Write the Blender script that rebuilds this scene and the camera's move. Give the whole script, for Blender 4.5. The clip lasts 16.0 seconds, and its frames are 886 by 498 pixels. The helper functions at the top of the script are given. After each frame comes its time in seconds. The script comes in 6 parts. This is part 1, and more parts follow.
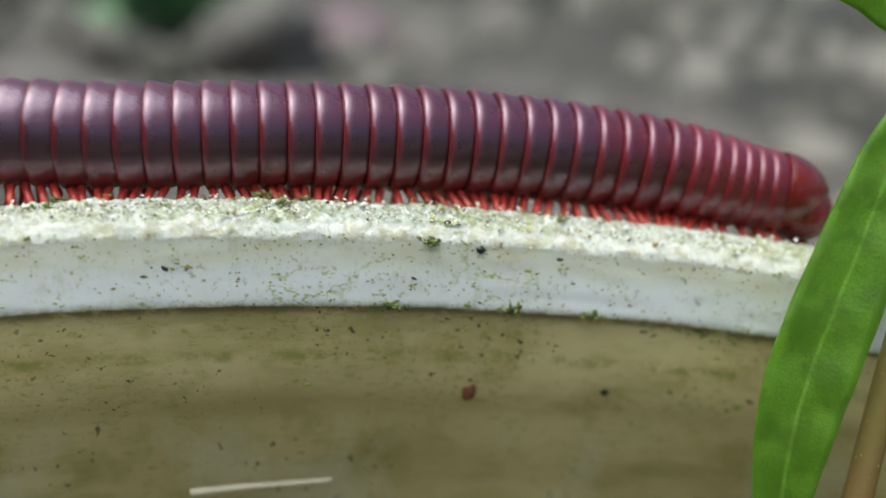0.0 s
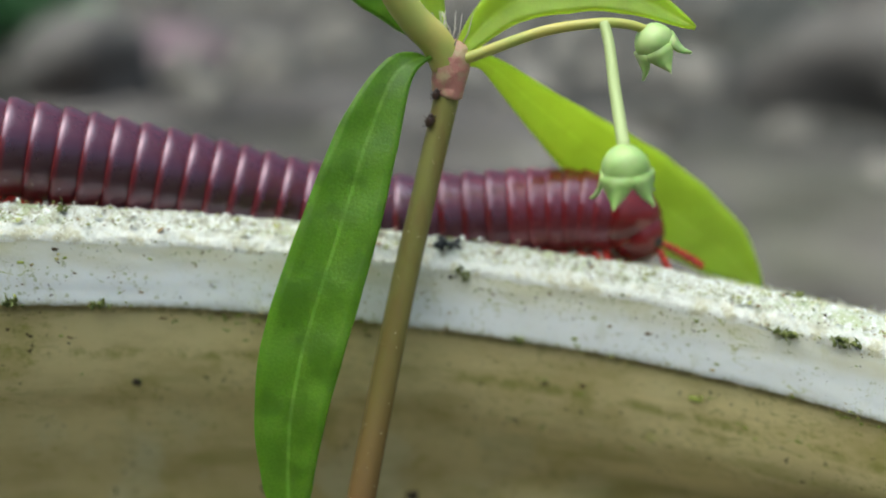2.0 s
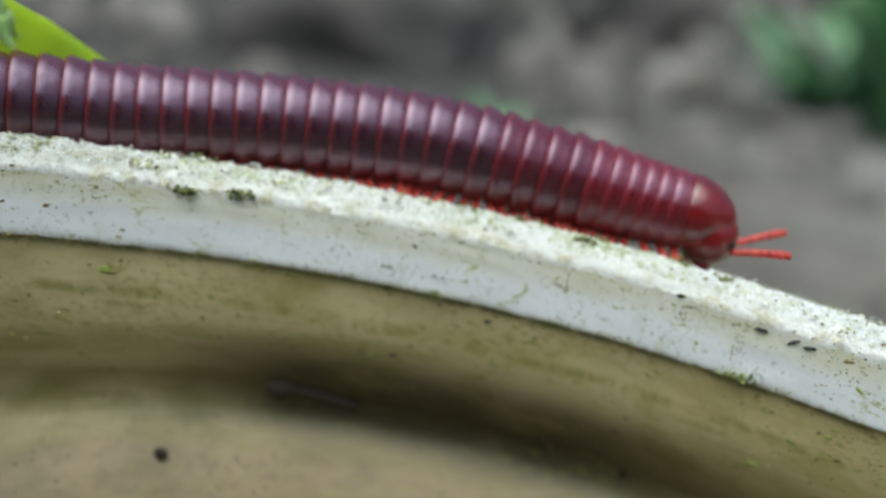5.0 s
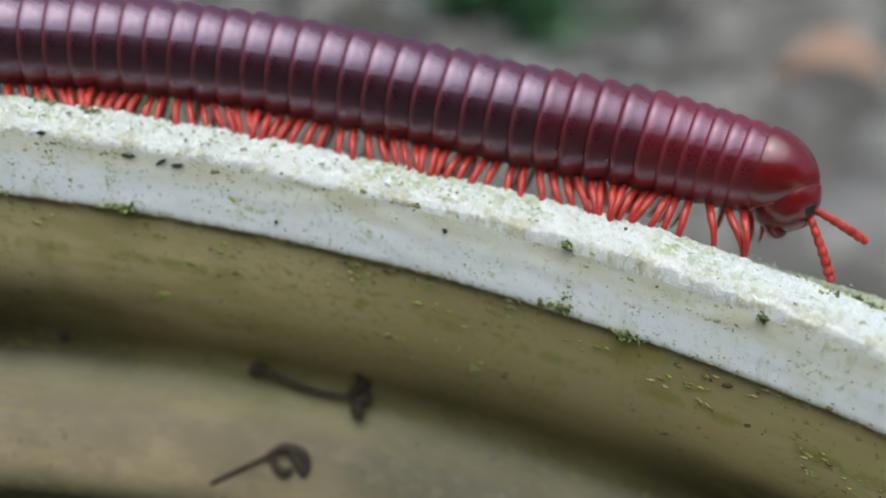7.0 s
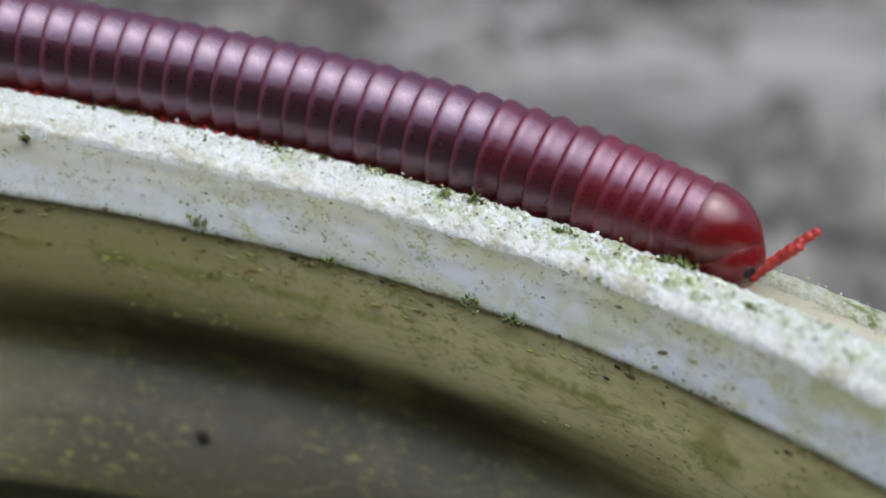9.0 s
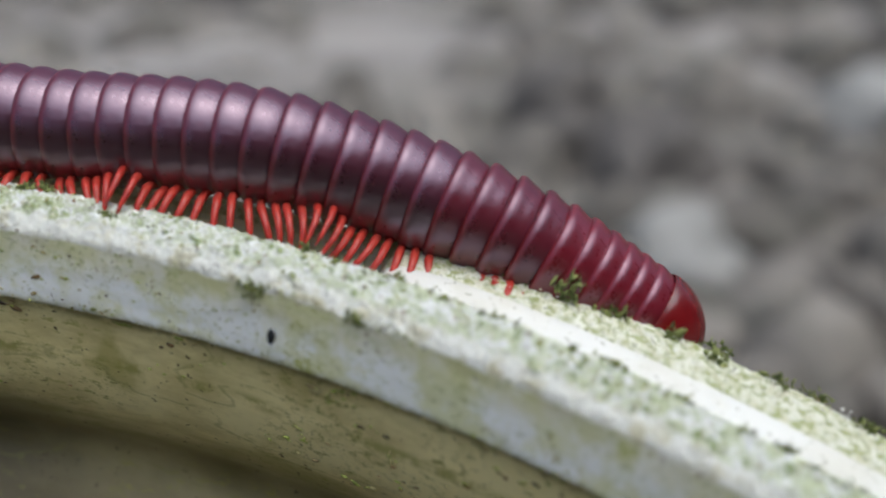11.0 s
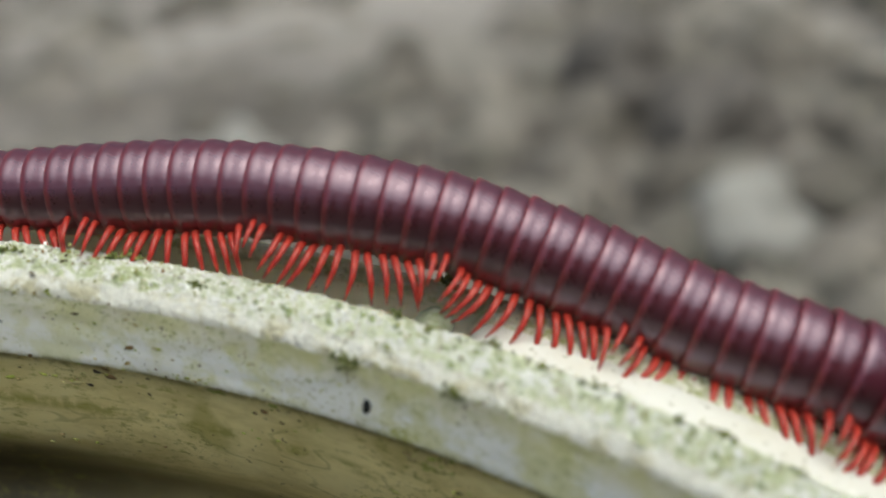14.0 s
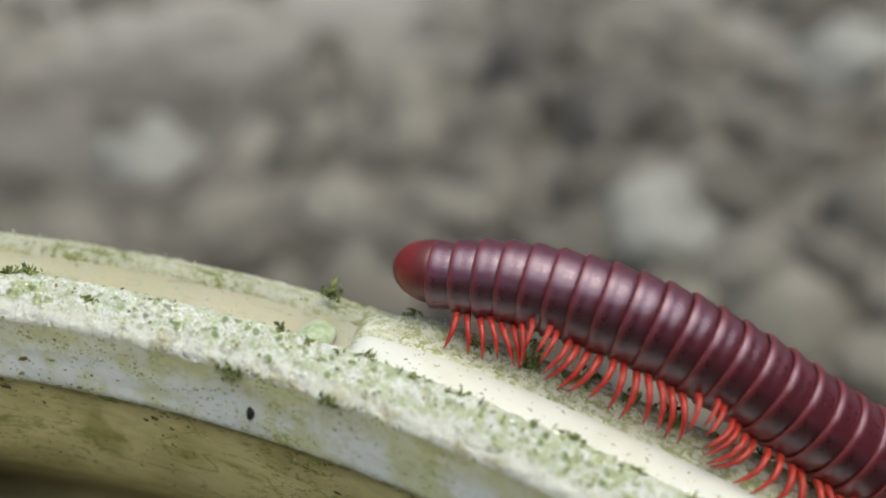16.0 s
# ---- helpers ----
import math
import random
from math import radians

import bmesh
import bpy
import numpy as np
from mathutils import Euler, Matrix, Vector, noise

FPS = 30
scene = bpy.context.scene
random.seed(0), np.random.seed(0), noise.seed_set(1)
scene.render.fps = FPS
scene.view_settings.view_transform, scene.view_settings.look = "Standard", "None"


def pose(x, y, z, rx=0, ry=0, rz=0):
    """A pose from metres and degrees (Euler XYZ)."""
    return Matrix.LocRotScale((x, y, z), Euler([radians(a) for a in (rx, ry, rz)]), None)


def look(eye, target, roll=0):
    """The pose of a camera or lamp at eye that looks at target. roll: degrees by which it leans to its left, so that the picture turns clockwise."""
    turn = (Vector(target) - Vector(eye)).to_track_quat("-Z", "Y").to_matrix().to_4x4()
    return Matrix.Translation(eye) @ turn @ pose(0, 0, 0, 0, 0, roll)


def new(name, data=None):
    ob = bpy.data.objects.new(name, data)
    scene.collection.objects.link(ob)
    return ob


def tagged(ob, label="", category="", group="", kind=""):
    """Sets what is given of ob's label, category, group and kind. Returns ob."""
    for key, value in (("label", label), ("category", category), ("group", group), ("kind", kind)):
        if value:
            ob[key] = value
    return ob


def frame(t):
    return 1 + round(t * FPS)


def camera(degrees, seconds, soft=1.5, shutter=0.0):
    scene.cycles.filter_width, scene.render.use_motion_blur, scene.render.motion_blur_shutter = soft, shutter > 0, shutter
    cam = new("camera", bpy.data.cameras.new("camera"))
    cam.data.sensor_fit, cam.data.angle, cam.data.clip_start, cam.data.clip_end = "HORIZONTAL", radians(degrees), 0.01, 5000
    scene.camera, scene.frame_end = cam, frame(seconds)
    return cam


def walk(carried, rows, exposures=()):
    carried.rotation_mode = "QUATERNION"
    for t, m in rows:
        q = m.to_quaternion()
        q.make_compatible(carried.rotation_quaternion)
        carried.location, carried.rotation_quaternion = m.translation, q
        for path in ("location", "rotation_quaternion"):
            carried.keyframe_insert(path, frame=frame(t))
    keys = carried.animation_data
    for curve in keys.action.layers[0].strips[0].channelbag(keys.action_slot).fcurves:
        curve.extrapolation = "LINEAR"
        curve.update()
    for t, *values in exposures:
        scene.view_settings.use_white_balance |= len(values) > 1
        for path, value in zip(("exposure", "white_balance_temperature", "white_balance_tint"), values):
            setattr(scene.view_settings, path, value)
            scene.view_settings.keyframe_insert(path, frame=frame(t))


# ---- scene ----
cam = camera(50.16, 16.0, soft=1.8)
cam.data.dof.use_dof = True
cam.data.dof.focus_distance = 0.066
cam.data.dof.aperture_fstop = 13.5
walk(cam, [
    (0, pose(-0.01118, 0.02854, 0.03550, 70.958, -0.896, 0.235)),
    (0.5, pose(-0.00377, 0.03195, 0.03463, 72.242, -0.739, -0.421)),
    (1, pose(0.00484, 0.02881, 0.03208, 71.854, 0.305, -2.378)),
    (1.5, pose(0.01226, 0.02756, 0.03111, 71.934, 0.127, -5.592)),
    (2, pose(0.01576, 0.02548, 0.03372, 71.971, -0.525, -8.237)),
    (2.5, pose(0.01721, 0.02537, 0.03267, 71.685, -0.897, -8.942)),
    (3, pose(0.01967, 0.02410, 0.03347, 71.212, -1.207, -10.191)),
    (3.2, pose(0.02000, 0.02402, 0.03456, 70.690, -1.510, -11.464)),
    (5.3, pose(0.02266, 0.01912, 0.02458, 70.390, -4.928, -40.364)),
    (5.5, pose(0.02564, 0.01795, 0.02300, 69.984, -4.513, -41.250)),
    (6, pose(0.03220, 0.01137, 0.02373, 69.204, -3.679, -45.486)),
    (6.5, pose(0.03519, 0.00372, 0.02090, 69.365, -3.346, -51.919)),
    (7, pose(0.03785, -0.00051, 0.02094, 68.550, -2.374, -56.945)),
    (7.5, pose(0.04241, -0.00568, 0.01903, 69.000, -0.675, -61.294)),
    (8, pose(0.04072, -0.01279, 0.01792, 67.518, -1.553, -71.808)),
    (8.5, pose(0.03860, -0.02115, 0.01531, 65.977, -1.731, -78.398)),
    (9, pose(0.03567, -0.02491, 0.01551, 66.247, -1.618, -83.765)),
    (9.5, pose(0.03295, -0.02722, 0.01726, 66.832, -1.066, -88.533)),
    (10, pose(0.03140, -0.03355, 0.01300, 69.928, -1.360, -98.389)),
    (10.2, pose(0.03059, -0.03567, 0.01095, 70.312, -1.301, -101.674)),
    (12.3, pose(0.02860, -0.04678, 0.01336, 63.196, 0.249, -110.168)),
    (12.5, pose(0.02906, -0.04588, 0.01381, 63.153, 0.445, -109.640)),
    (13, pose(0.02989, -0.04365, 0.01391, 62.842, 1.050, -108.201)),
    (13.5, pose(0.03238, -0.04236, 0.01411, 62.358, 2.409, -105.849)),
    (14, pose(0.03396, -0.04124, 0.01689, 64.054, 2.452, -105.393)),
    (14.5, pose(0.03151, -0.04214, 0.02050, 65.532, 1.537, -107.158)),
    (15, pose(0.02967, -0.04416, 0.01946, 64.417, 0.883, -108.475)),
    (15.5, pose(0.02959, -0.04233, 0.01936, 64.365, 1.053, -107.667)),
    (16, pose(0.02954, -0.04355, 0.02043, 63.516, 0.243, -109.102)),
], exposures=((0, 0.78, 6200, -5), (3.2, 0.58, 6050, -6), (5.3, 0.47, 5850, -3), (8.0, 0.35, 5750, 2), (10.2, 0.29, 5650, 7), (12.3, 0.12, 6600, -3), (14.5, 0.26, 6550, -3), (16.0, 0.26, 6550, -3)))

# ---------------------------------------------------------------- light
SUN_UP, SUN_TURN = 73, 238
world = bpy.data.worlds.new("world")
world.use_nodes = True
scene.world = world
wt = world.node_tree
sky = wt.nodes.new("ShaderNodeTexSky")
sky.sky_type, sky.sun_disc = "NISHITA", False
sky.sun_elevation, sky.sun_rotation = radians(SUN_UP), radians(SUN_TURN)
sky.air_density, sky.dust_density, sky.ozone_density = 1.0, 8.0, 0.5
wt.nodes["Background"].inputs["Strength"].default_value = 0.10
wt.links.new(sky.outputs[0], wt.nodes["Background"].inputs["Color"])
sun = new("sun", bpy.data.lights.new("sun", "SUN"))
sun.data.energy, sun.data.angle, sun.data.color = 1.40, radians(76), (0.92, 0.96, 1.0)
sun.matrix_world = look((0, 0, 3), (math.sin(radians(SUN_TURN)) * -3 / math.tan(radians(SUN_UP)), math.cos(radians(SUN_TURN)) * -3 / math.tan(radians(SUN_UP)), 0))

MM = 0.001


# ---------------------------------------------------------------- materials
class Mat:
    """A small builder for node materials."""

    def __init__(self, name, rough=0.5, spec=0.5, coat=0.0, coat_rough=0.1, sss=0.0, sss_colour=(1, 1, 1), sss_scale=0.001):
        self.m = bpy.data.materials.new(name)
        self.m.use_nodes = True
        self.t = self.m.node_tree
        self.b = self.t.nodes["Principled BSDF"]
        i = self.b.inputs
        i["Roughness"].default_value = rough
        i["Specular IOR Level"].default_value = spec
        i["Coat Weight"].default_value, i["Coat Roughness"].default_value = coat, coat_rough
        i["Subsurface Weight"].default_value, i["Subsurface Scale"].default_value = sss, sss_scale
        i["Subsurface Radius"].default_value = sss_colour

    def node(self, kind, **values):
        n = self.t.nodes.new(kind)
        for k, v in values.items():
            n.inputs[k].default_value = v
        return n

    def link(self, a, b):
        self.t.links.new(a, b)

    def coord(self, which="Object"):
        return self.t.nodes.new("ShaderNodeTexCoord").outputs[which]

    def noise(self, vec, scale, detail=3.0, rough=0.55, stretch=None):
        n = self.node("ShaderNodeTexNoise", Scale=scale, Detail=detail, Roughness=rough)
        if stretch:
            mp = self.node("ShaderNodeMapping", Scale=stretch)
            self.link(vec, mp.inputs["Vector"])
            vec = mp.outputs[0]
        self.link(vec, n.inputs["Vector"])
        return n.outputs["Fac"]

    def ramp(self, fac, lo, hi, a=0.0, b=1.0):
        n = self.node("ShaderNodeMapRange")
        n.interpolation_type = "SMOOTHSTEP"
        for k, v in zip(("From Min", "From Max", "To Min", "To Max"), (lo, hi, a, b)):
            n.inputs[k].default_value = v
        self.link(fac, n.inputs["Value"])
        return n.outputs["Result"]

    def mul(self, a, b, op="MULTIPLY"):
        n = self.t.nodes.new("ShaderNodeMath")
        n.operation = op
        for k, v in enumerate((a, b)):
            if hasattr(v, "is_linked"):
                self.link(v, n.inputs[k])
            else:
                n.inputs[k].default_value = v
        return n.outputs[0]

    def mix(self, fac, a, b):
        n = self.t.nodes.new("ShaderNodeMix")
        n.data_type = "RGBA"
        for s, v in ((n.inputs["Factor"], fac), (n.inputs["A"], a), (n.inputs["B"], b)):
            if hasattr(v, "is_linked"):
                self.link(v, s)
            elif isinstance(v, (int, float)):
                s.default_value = v
            else:
                s.default_value = (*v, 1)
        return n.outputs["Result"]

    def sep(self, vec):
        n = self.t.nodes.new("ShaderNodeSeparateXYZ")
        self.link(vec, n.inputs[0])
        return n.outputs

    def colour(self, out):
        if hasattr(out, "is_linked"):
            self.link(out, self.b.inputs["Base Color"])
        else:
            self.b.inputs["Base Color"].default_value = (*out, 1)

    def rough(self, out):
        self.link(out, self.b.inputs["Roughness"])

    def lets_through(self, share, tint):
        """Lets part of the light pass, as thin plastic does."""
        tl = self.node("ShaderNodeBsdfTranslucent")
        if hasattr(tint, "is_linked"):
            self.link(tint, tl.inputs["Color"])
        else:
            tl.inputs["Color"].default_value = (*tint, 1)
        mx = self.node("ShaderNodeMixShader", Fac=share)
        self.link(self.b.outputs[0], mx.inputs[1])
        self.link(tl.outputs[0], mx.inputs[2])
        self.link(mx.outputs[0], self.t.nodes["Material Output"].inputs["Surface"])

    def bump(self, height, distance, strength=1.0):
        n = self.node("ShaderNodeBump", Strength=strength, Distance=distance)
        self.link(height, n.inputs["Height"])
        self.link(n.outputs[0], self.b.inputs["Normal"])


def make_materials():
    M = {}
    # white plastic of the rim's smooth face: u along the rim, v across the profile, both in mm
    a = Mat("rim_plastic", rough=0.42, spec=0.45, sss=0.25, sss_colour=(1, 0.9, 0.7), sss_scale=0.0012)
    uv = a.coord("UV")
    v = a.sep(uv)[1]
    cloud = a.noise(uv, 0.16, 4)
    base = a.mix(a.ramp(cloud, 0.35, 0.7), (0.865, 0.888, 0.905), (0.83, 0.845, 0.85))
    cream = a.ramp(a.mul(v, a.mul(a.noise(uv, 0.25, 4), 3.0), "ADD"), 4.4, 6.6)
    base = a.mix(a.mul(cream, 0.6), base, (0.77, 0.74, 0.57))
    top_stain = a.mul(a.ramp(v, 3.0, 6.2), a.ramp(a.noise(uv, 0.35, 5, stretch=(0.5, 1.2, 1)), 0.42, 0.60))
    base = a.mix(a.mul(top_stain, 0.5), base, (0.60, 0.56, 0.31))
    streak = a.mul(a.ramp(a.noise(uv, 0.7, 5, 0.7, stretch=(1.0, 0.35, 1)), 0.53, 0.64), a.ramp(a.noise(uv, 0.13, 2), 0.46, 0.60))
    base = a.mix(a.mul(streak, 0.25), base, (0.42, 0.43, 0.12))
    old = a.mul(a.ramp(a.sep(uv)[0], 95, 210), a.ramp(a.noise(uv, 0.22, 4, 0.65), 0.42, 0.60))
    base = a.mix(a.mul(old, a.ramp(a.sep(uv)[0], 150, 200, 0.45, 0.65)), base, (0.61, 0.61, 0.26))
    wave = a.mul(a.mul(a.noise(uv, 0.30, 4, 0.6, stretch=(0.55, 1.0, 1)), 0.5, "SUBTRACT"), 0.0, "ABSOLUTE")
    vein = a.mul(a.mul(a.ramp(wave, 0.022, 0.006), a.ramp(a.noise(uv, 0.11, 3), 0.52, 0.64)), a.ramp(a.noise(uv, 1.7, 4, 0.7), 0.40, 0.55))
    base = a.mix(a.mul(vein, 0.85), base, (0.40, 0.43, 0.08))
    bloom = a.mul(a.mul(a.ramp(a.sep(uv)[0], 60, 200, 0.25, 1.0), a.ramp(v, 1.5, 6.0, 0.35, 1.0)), a.mul(a.ramp(a.noise(uv, 1.1, 6, 0.75, stretch=(0.8, 1.0, 1)), 0.50, 0.60), a.ramp(a.noise(uv, 0.17, 3), 0.42, 0.58)))
    base = a.mix(a.mul(bloom, 0.45), base, (0.34, 0.40, 0.08))
    fleck = a.mul(a.ramp(a.noise(uv, 2.0, 4, 0.7), 0.57, 0.63), a.ramp(a.noise(uv, 0.28, 3), 0.43, 0.56))
    base = a.mix(a.mul(fleck, 0.65), base, (0.28, 0.31, 0.07))
    dots = a.mul(a.ramp(a.noise(uv, 2.6, 2, 0.5), 0.675, 0.71), a.ramp(a.noise(uv, 0.3, 2), 0.46, 0.58))
    base = a.mix(a.mul(dots, 0.85), base, (0.07, 0.045, 0.02))
    low = a.mul(a.ramp(v, 1.5, 0.75), a.ramp(a.noise(uv, 0.9, 5, 0.75), 0.44, 0.56))
    base = a.mix(a.mul(low, 0.6), base, (0.33, 0.33, 0.13))
    a.colour(base)
    a.bump(a.noise(uv, 1.2, 3), 0.00003)
    M["rim"] = a.m
    # crusted top of the rim, scraped and overgrown with algae
    a = Mat("rim_crust", rough=0.6, spec=0.6, sss=0.1, sss_scale=0.0006)
    uv = a.coord("UV")
    grain = a.noise(uv, 2.2, 6, 0.75)
    base = a.mix(a.ramp(grain, 0.30, 0.46), (0.70, 0.71, 0.58), (0.90, 0.91, 0.90))
    pore = a.mul(a.ramp(a.noise(uv, 4.6, 3, 0.6), 0.53, 0.62), a.ramp(a.noise(uv, 0.35, 3), 0.35, 0.6, 0.45, 1.0))
    base = a.mix(a.mul(pore, 0.42), base, (0.52, 0.54, 0.30))
    alga = a.mul(a.ramp(a.noise(uv, 0.9, 5, 0.75), 0.43, 0.56), a.mul(a.ramp(a.noise(uv, 0.10, 3), 0.42, 0.62, 0.15, 0.9), a.ramp(a.sep(uv)[0], 150, 215, 0.0, 0.75), "MAXIMUM"))
    base = a.mix(a.mul(alga, 0.85), base, (0.44, 0.52, 0.20))
    dirt = a.mul(a.ramp(a.noise(uv, 2.2, 4, 0.7), 0.57, 0.65), a.ramp(a.noise(uv, 0.2, 2), 0.42, 0.62))
    base = a.mix(a.mul(dirt, 0.6), base, (0.26, 0.24, 0.12))
    silt_shade = a.mul(a.ramp(a.noise(uv, 1.5, 6, 0.78), 0.46, 0.58), a.ramp(a.sep(uv)[0], 62, 40))
    base = a.mix(a.mul(silt_shade, 0.72), base, (0.40, 0.37, 0.25))
    vo = a.node("ShaderNodeTexVoronoi", Scale=1.15)
    a.link(uv, vo.inputs["Vector"])
    pit = a.mul(a.mul(a.ramp(vo.outputs["Distance"], 0.38, 0.20), a.ramp(a.sep(uv)[0], 172, 200)), a.ramp(a.noise(uv, 0.4, 3), 0.32, 0.48))
    base = a.mix(a.mul(pit, 0.9), base, (0.30, 0.38, 0.14))
    v = a.sep(uv)[1]
    lip = a.ramp(a.mul(v, a.mul(a.noise(uv, 0.7, 5, 0.7), 3.4), "SUBTRACT"), 0.10, -0.5)
    base = a.mix(lip, base, (0.87, 0.87, 0.82))
    base = a.mix(a.mul(a.mul(a.ramp(v, 2.2, 0.4), a.ramp(a.noise(uv, 0.5, 5, 0.7), 0.47, 0.60)), 0.6), base, (0.52, 0.47, 0.22))
    a.colour(base)
    a.rough(a.ramp(grain, 0.35, 0.65, 0.48, 0.16))
    a.bump(a.mul(a.mul(a.noise(uv, 3.4, 6, 0.75), a.mul(pore, 0.35), "SUBTRACT"), a.mul(pit, 0.9), "SUBTRACT"), 0.00024)
    M["crust"] = a.m
    # outer lip, thick with algae
    a = Mat("mossy_crust", rough=0.75, spec=0.3)
    uv = a.coord("UV")
    base = a.mix(a.ramp(a.noise(uv, 1.6, 5, 0.75), 0.38, 0.56), (0.60, 0.62, 0.38), (0.88, 0.89, 0.80))
    base = a.mix(a.mul(a.ramp(a.noise(uv, 1.3, 5, 0.75), 0.47, 0.58), a.ramp(a.noise(uv, 0.12, 3), 0.40, 0.60)), base, (0.27, 0.33, 0.08))
    base = a.mix(a.mul(a.ramp(a.noise(uv, 2.0, 4, 0.7), 0.58, 0.66), 0.7), base, (0.13, 0.12, 0.06))
    a.colour(base)
    a.bump(a.noise(uv, 3.0, 6, 0.75), 0.0003)
    a.lets_through(0.35, (0.90, 0.82, 0.58))
    M["mossy"] = a.m
    # cream crust along the strip's outer side, dotted with algae
    a = Mat("cream_crust", rough=0.55, spec=0.35, sss=0.15, sss_colour=(1, 0.9, 0.7), sss_scale=0.0008)
    uv = a.coord("UV")
    base = a.mix(a.ramp(a.noise(uv, 1.1, 5, 0.7), 0.36, 0.58), (0.60, 0.59, 0.40), (0.82, 0.82, 0.72))
    base = a.mix(a.mul(a.mul(a.ramp(a.noise(uv, 1.7, 5, 0.75), 0.48, 0.57), a.ramp(a.noise(uv, 0.16, 3), 0.32, 0.50)), 0.85), base, (0.34, 0.38, 0.13))
    base = a.mix(a.mul(a.ramp(a.noise(uv, 2.2, 3, 0.6), 0.61, 0.67), 0.75), base, (0.16, 0.15, 0.07))
    a.colour(base)
    a.bump(a.noise(uv, 3.0, 6, 0.75), 0.0002)
    M["cream"] = a.m
    # channel and glossy strip
    a = Mat("channel_plastic", rough=0.35, spec=0.4, sss=0.7, sss_colour=(1, 0.8, 0.5), sss_scale=0.004)
    uv = a.coord("UV")
    base = a.mix(a.ramp(a.noise(uv, 0.14, 4), 0.35, 0.65), (0.90, 0.84, 0.68), (0.84, 0.78, 0.58))
    base = a.mix(a.mul(a.ramp(a.noise(uv, 0.9, 5, 0.7, stretch=(0.4, 1.3, 1)), 0.54, 0.66), 0.6), base, (0.36, 0.38, 0.14))
    base = a.mix(a.mul(a.ramp(a.noise(uv, 2.4, 3, 0.6), 0.63, 0.68), 0.8), base, (0.09, 0.08, 0.03))
    a.colour(base)
    a.bump(a.noise(uv, 2.0, 4), 0.00008)
    a.lets_through(0.5, (0.95, 0.87, 0.66))
    M["channel"] = a.m
    a = Mat("strip_plastic", rough=0.25, spec=0.5, sss=0.2, sss_colour=(1, 0.9, 0.7), sss_scale=0.001)
    uv = a.coord("UV")
    base = a.mix(a.ramp(a.noise(uv, 0.2, 4), 0.4, 0.65), (0.74, 0.735, 0.70), (0.68, 0.665, 0.60))
    base = a.mix(a.mul(a.ramp(a.noise(uv, 2.0, 3, 0.6), 0.62, 0.67), 0.7), base, (0.20, 0.19, 0.09))
    a.colour(base)
    a.bump(a.noise(uv, 1.5, 4), 0.00006)
    M["strip"] = a.m
    a = Mat("plug_film", rough=0.3, spec=0.5, sss=0.6, sss_colour=(0.8, 1, 0.7), sss_scale=0.002)
    co = a.coord("Object")
    a.colour(a.mix(a.ramp(a.noise(co, 900, 4), 0.4, 0.62), (0.50, 0.55, 0.42), (0.36, 0.41, 0.24)))
    M["film"] = a.m
    # tan inner wall: u along it, v down it, in mm
    a = Mat("wall_plastic", rough=0.45, spec=0.4, sss=0.15, sss_colour=(1, 0.75, 0.4), sss_scale=0.0015)
    uv = a.coord("UV")
    u, v = a.sep(uv)[:2]
    base = a.mix(a.ramp(a.noise(uv, 0.05, 4), 0.35, 0.65), (0.78, 0.675, 0.365), (0.66, 0.56, 0.285))
    # uneven light along the wall, put into its tone stretch by stretch
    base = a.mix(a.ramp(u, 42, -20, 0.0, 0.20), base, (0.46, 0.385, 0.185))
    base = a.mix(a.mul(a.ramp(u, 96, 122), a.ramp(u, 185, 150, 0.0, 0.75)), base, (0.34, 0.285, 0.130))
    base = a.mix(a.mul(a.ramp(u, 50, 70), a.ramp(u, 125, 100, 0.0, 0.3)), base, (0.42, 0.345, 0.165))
    base = a.mix(a.mul(a.ramp(u, 130, 185), a.ramp(v, 14, 8, 0.0, 0.6)), base, (0.86, 0.78, 0.42))
    cloud = a.mul(a.ramp(a.noise(uv, 0.20, 6, 0.65, stretch=(0.45, 1.0, 1)), 0.44, 0.62), a.ramp(v, 16, 24, 0.55, 0.25))
    base = a.mix(cloud, base, (0.46, 0.38, 0.155))
    olive = a.mul(a.ramp(a.noise(uv, 0.22, 5, 0.65, stretch=(0.16, 1.0, 1)), 0.50, 0.62), a.ramp(a.noise(uv, 0.08, 3), 0.38, 0.58))
    base = a.mix(a.mul(olive, a.ramp(v, 2, 8, 0.25, 0.50)), base, (0.30, 0.285, 0.065))
    smudge = a.mul(a.ramp(a.noise(uv, 0.14, 4, 0.55), 0.55, 0.70), 0.6)
    base = a.mix(smudge, base, (0.33, 0.30, 0.07))
    # shade of the recess, put into the wall's colour as a dark band
    silt_shade = a.mul(a.mul(a.ramp(v, 9.0, 15.5), a.ramp(v, 24, 19, 0.35, 1.0)), a.ramp(a.noise(uv, 0.07, 4, 0.6), 0.28, 0.62, 0.6, 1.0))
    base = a.mix(a.mul(silt_shade, a.mul(a.ramp(u, 20, 75, 0.25, 0.68), a.ramp(u, 90, 125, 0.0, 0.14), "ADD")), base, (0.12, 0.100, 0.046))
    # blackish shading on this stretch of wall, painted into the base colour
    near_shade = a.mul(a.mul(a.ramp(v, 4.0, 11.0), a.ramp(v, 20.5, 16.5)), a.mul(a.ramp(u, 46, 62), a.ramp(u, 104, 80)))
    base = a.mix(a.mul(near_shade, a.ramp(a.noise(uv, 0.12, 4, 0.6, stretch=(0.5, 1.0, 1)), 0.28, 0.5, 0.55, 0.92)), base, (0.052, 0.042, 0.022))
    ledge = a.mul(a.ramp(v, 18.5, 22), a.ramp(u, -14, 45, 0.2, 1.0))
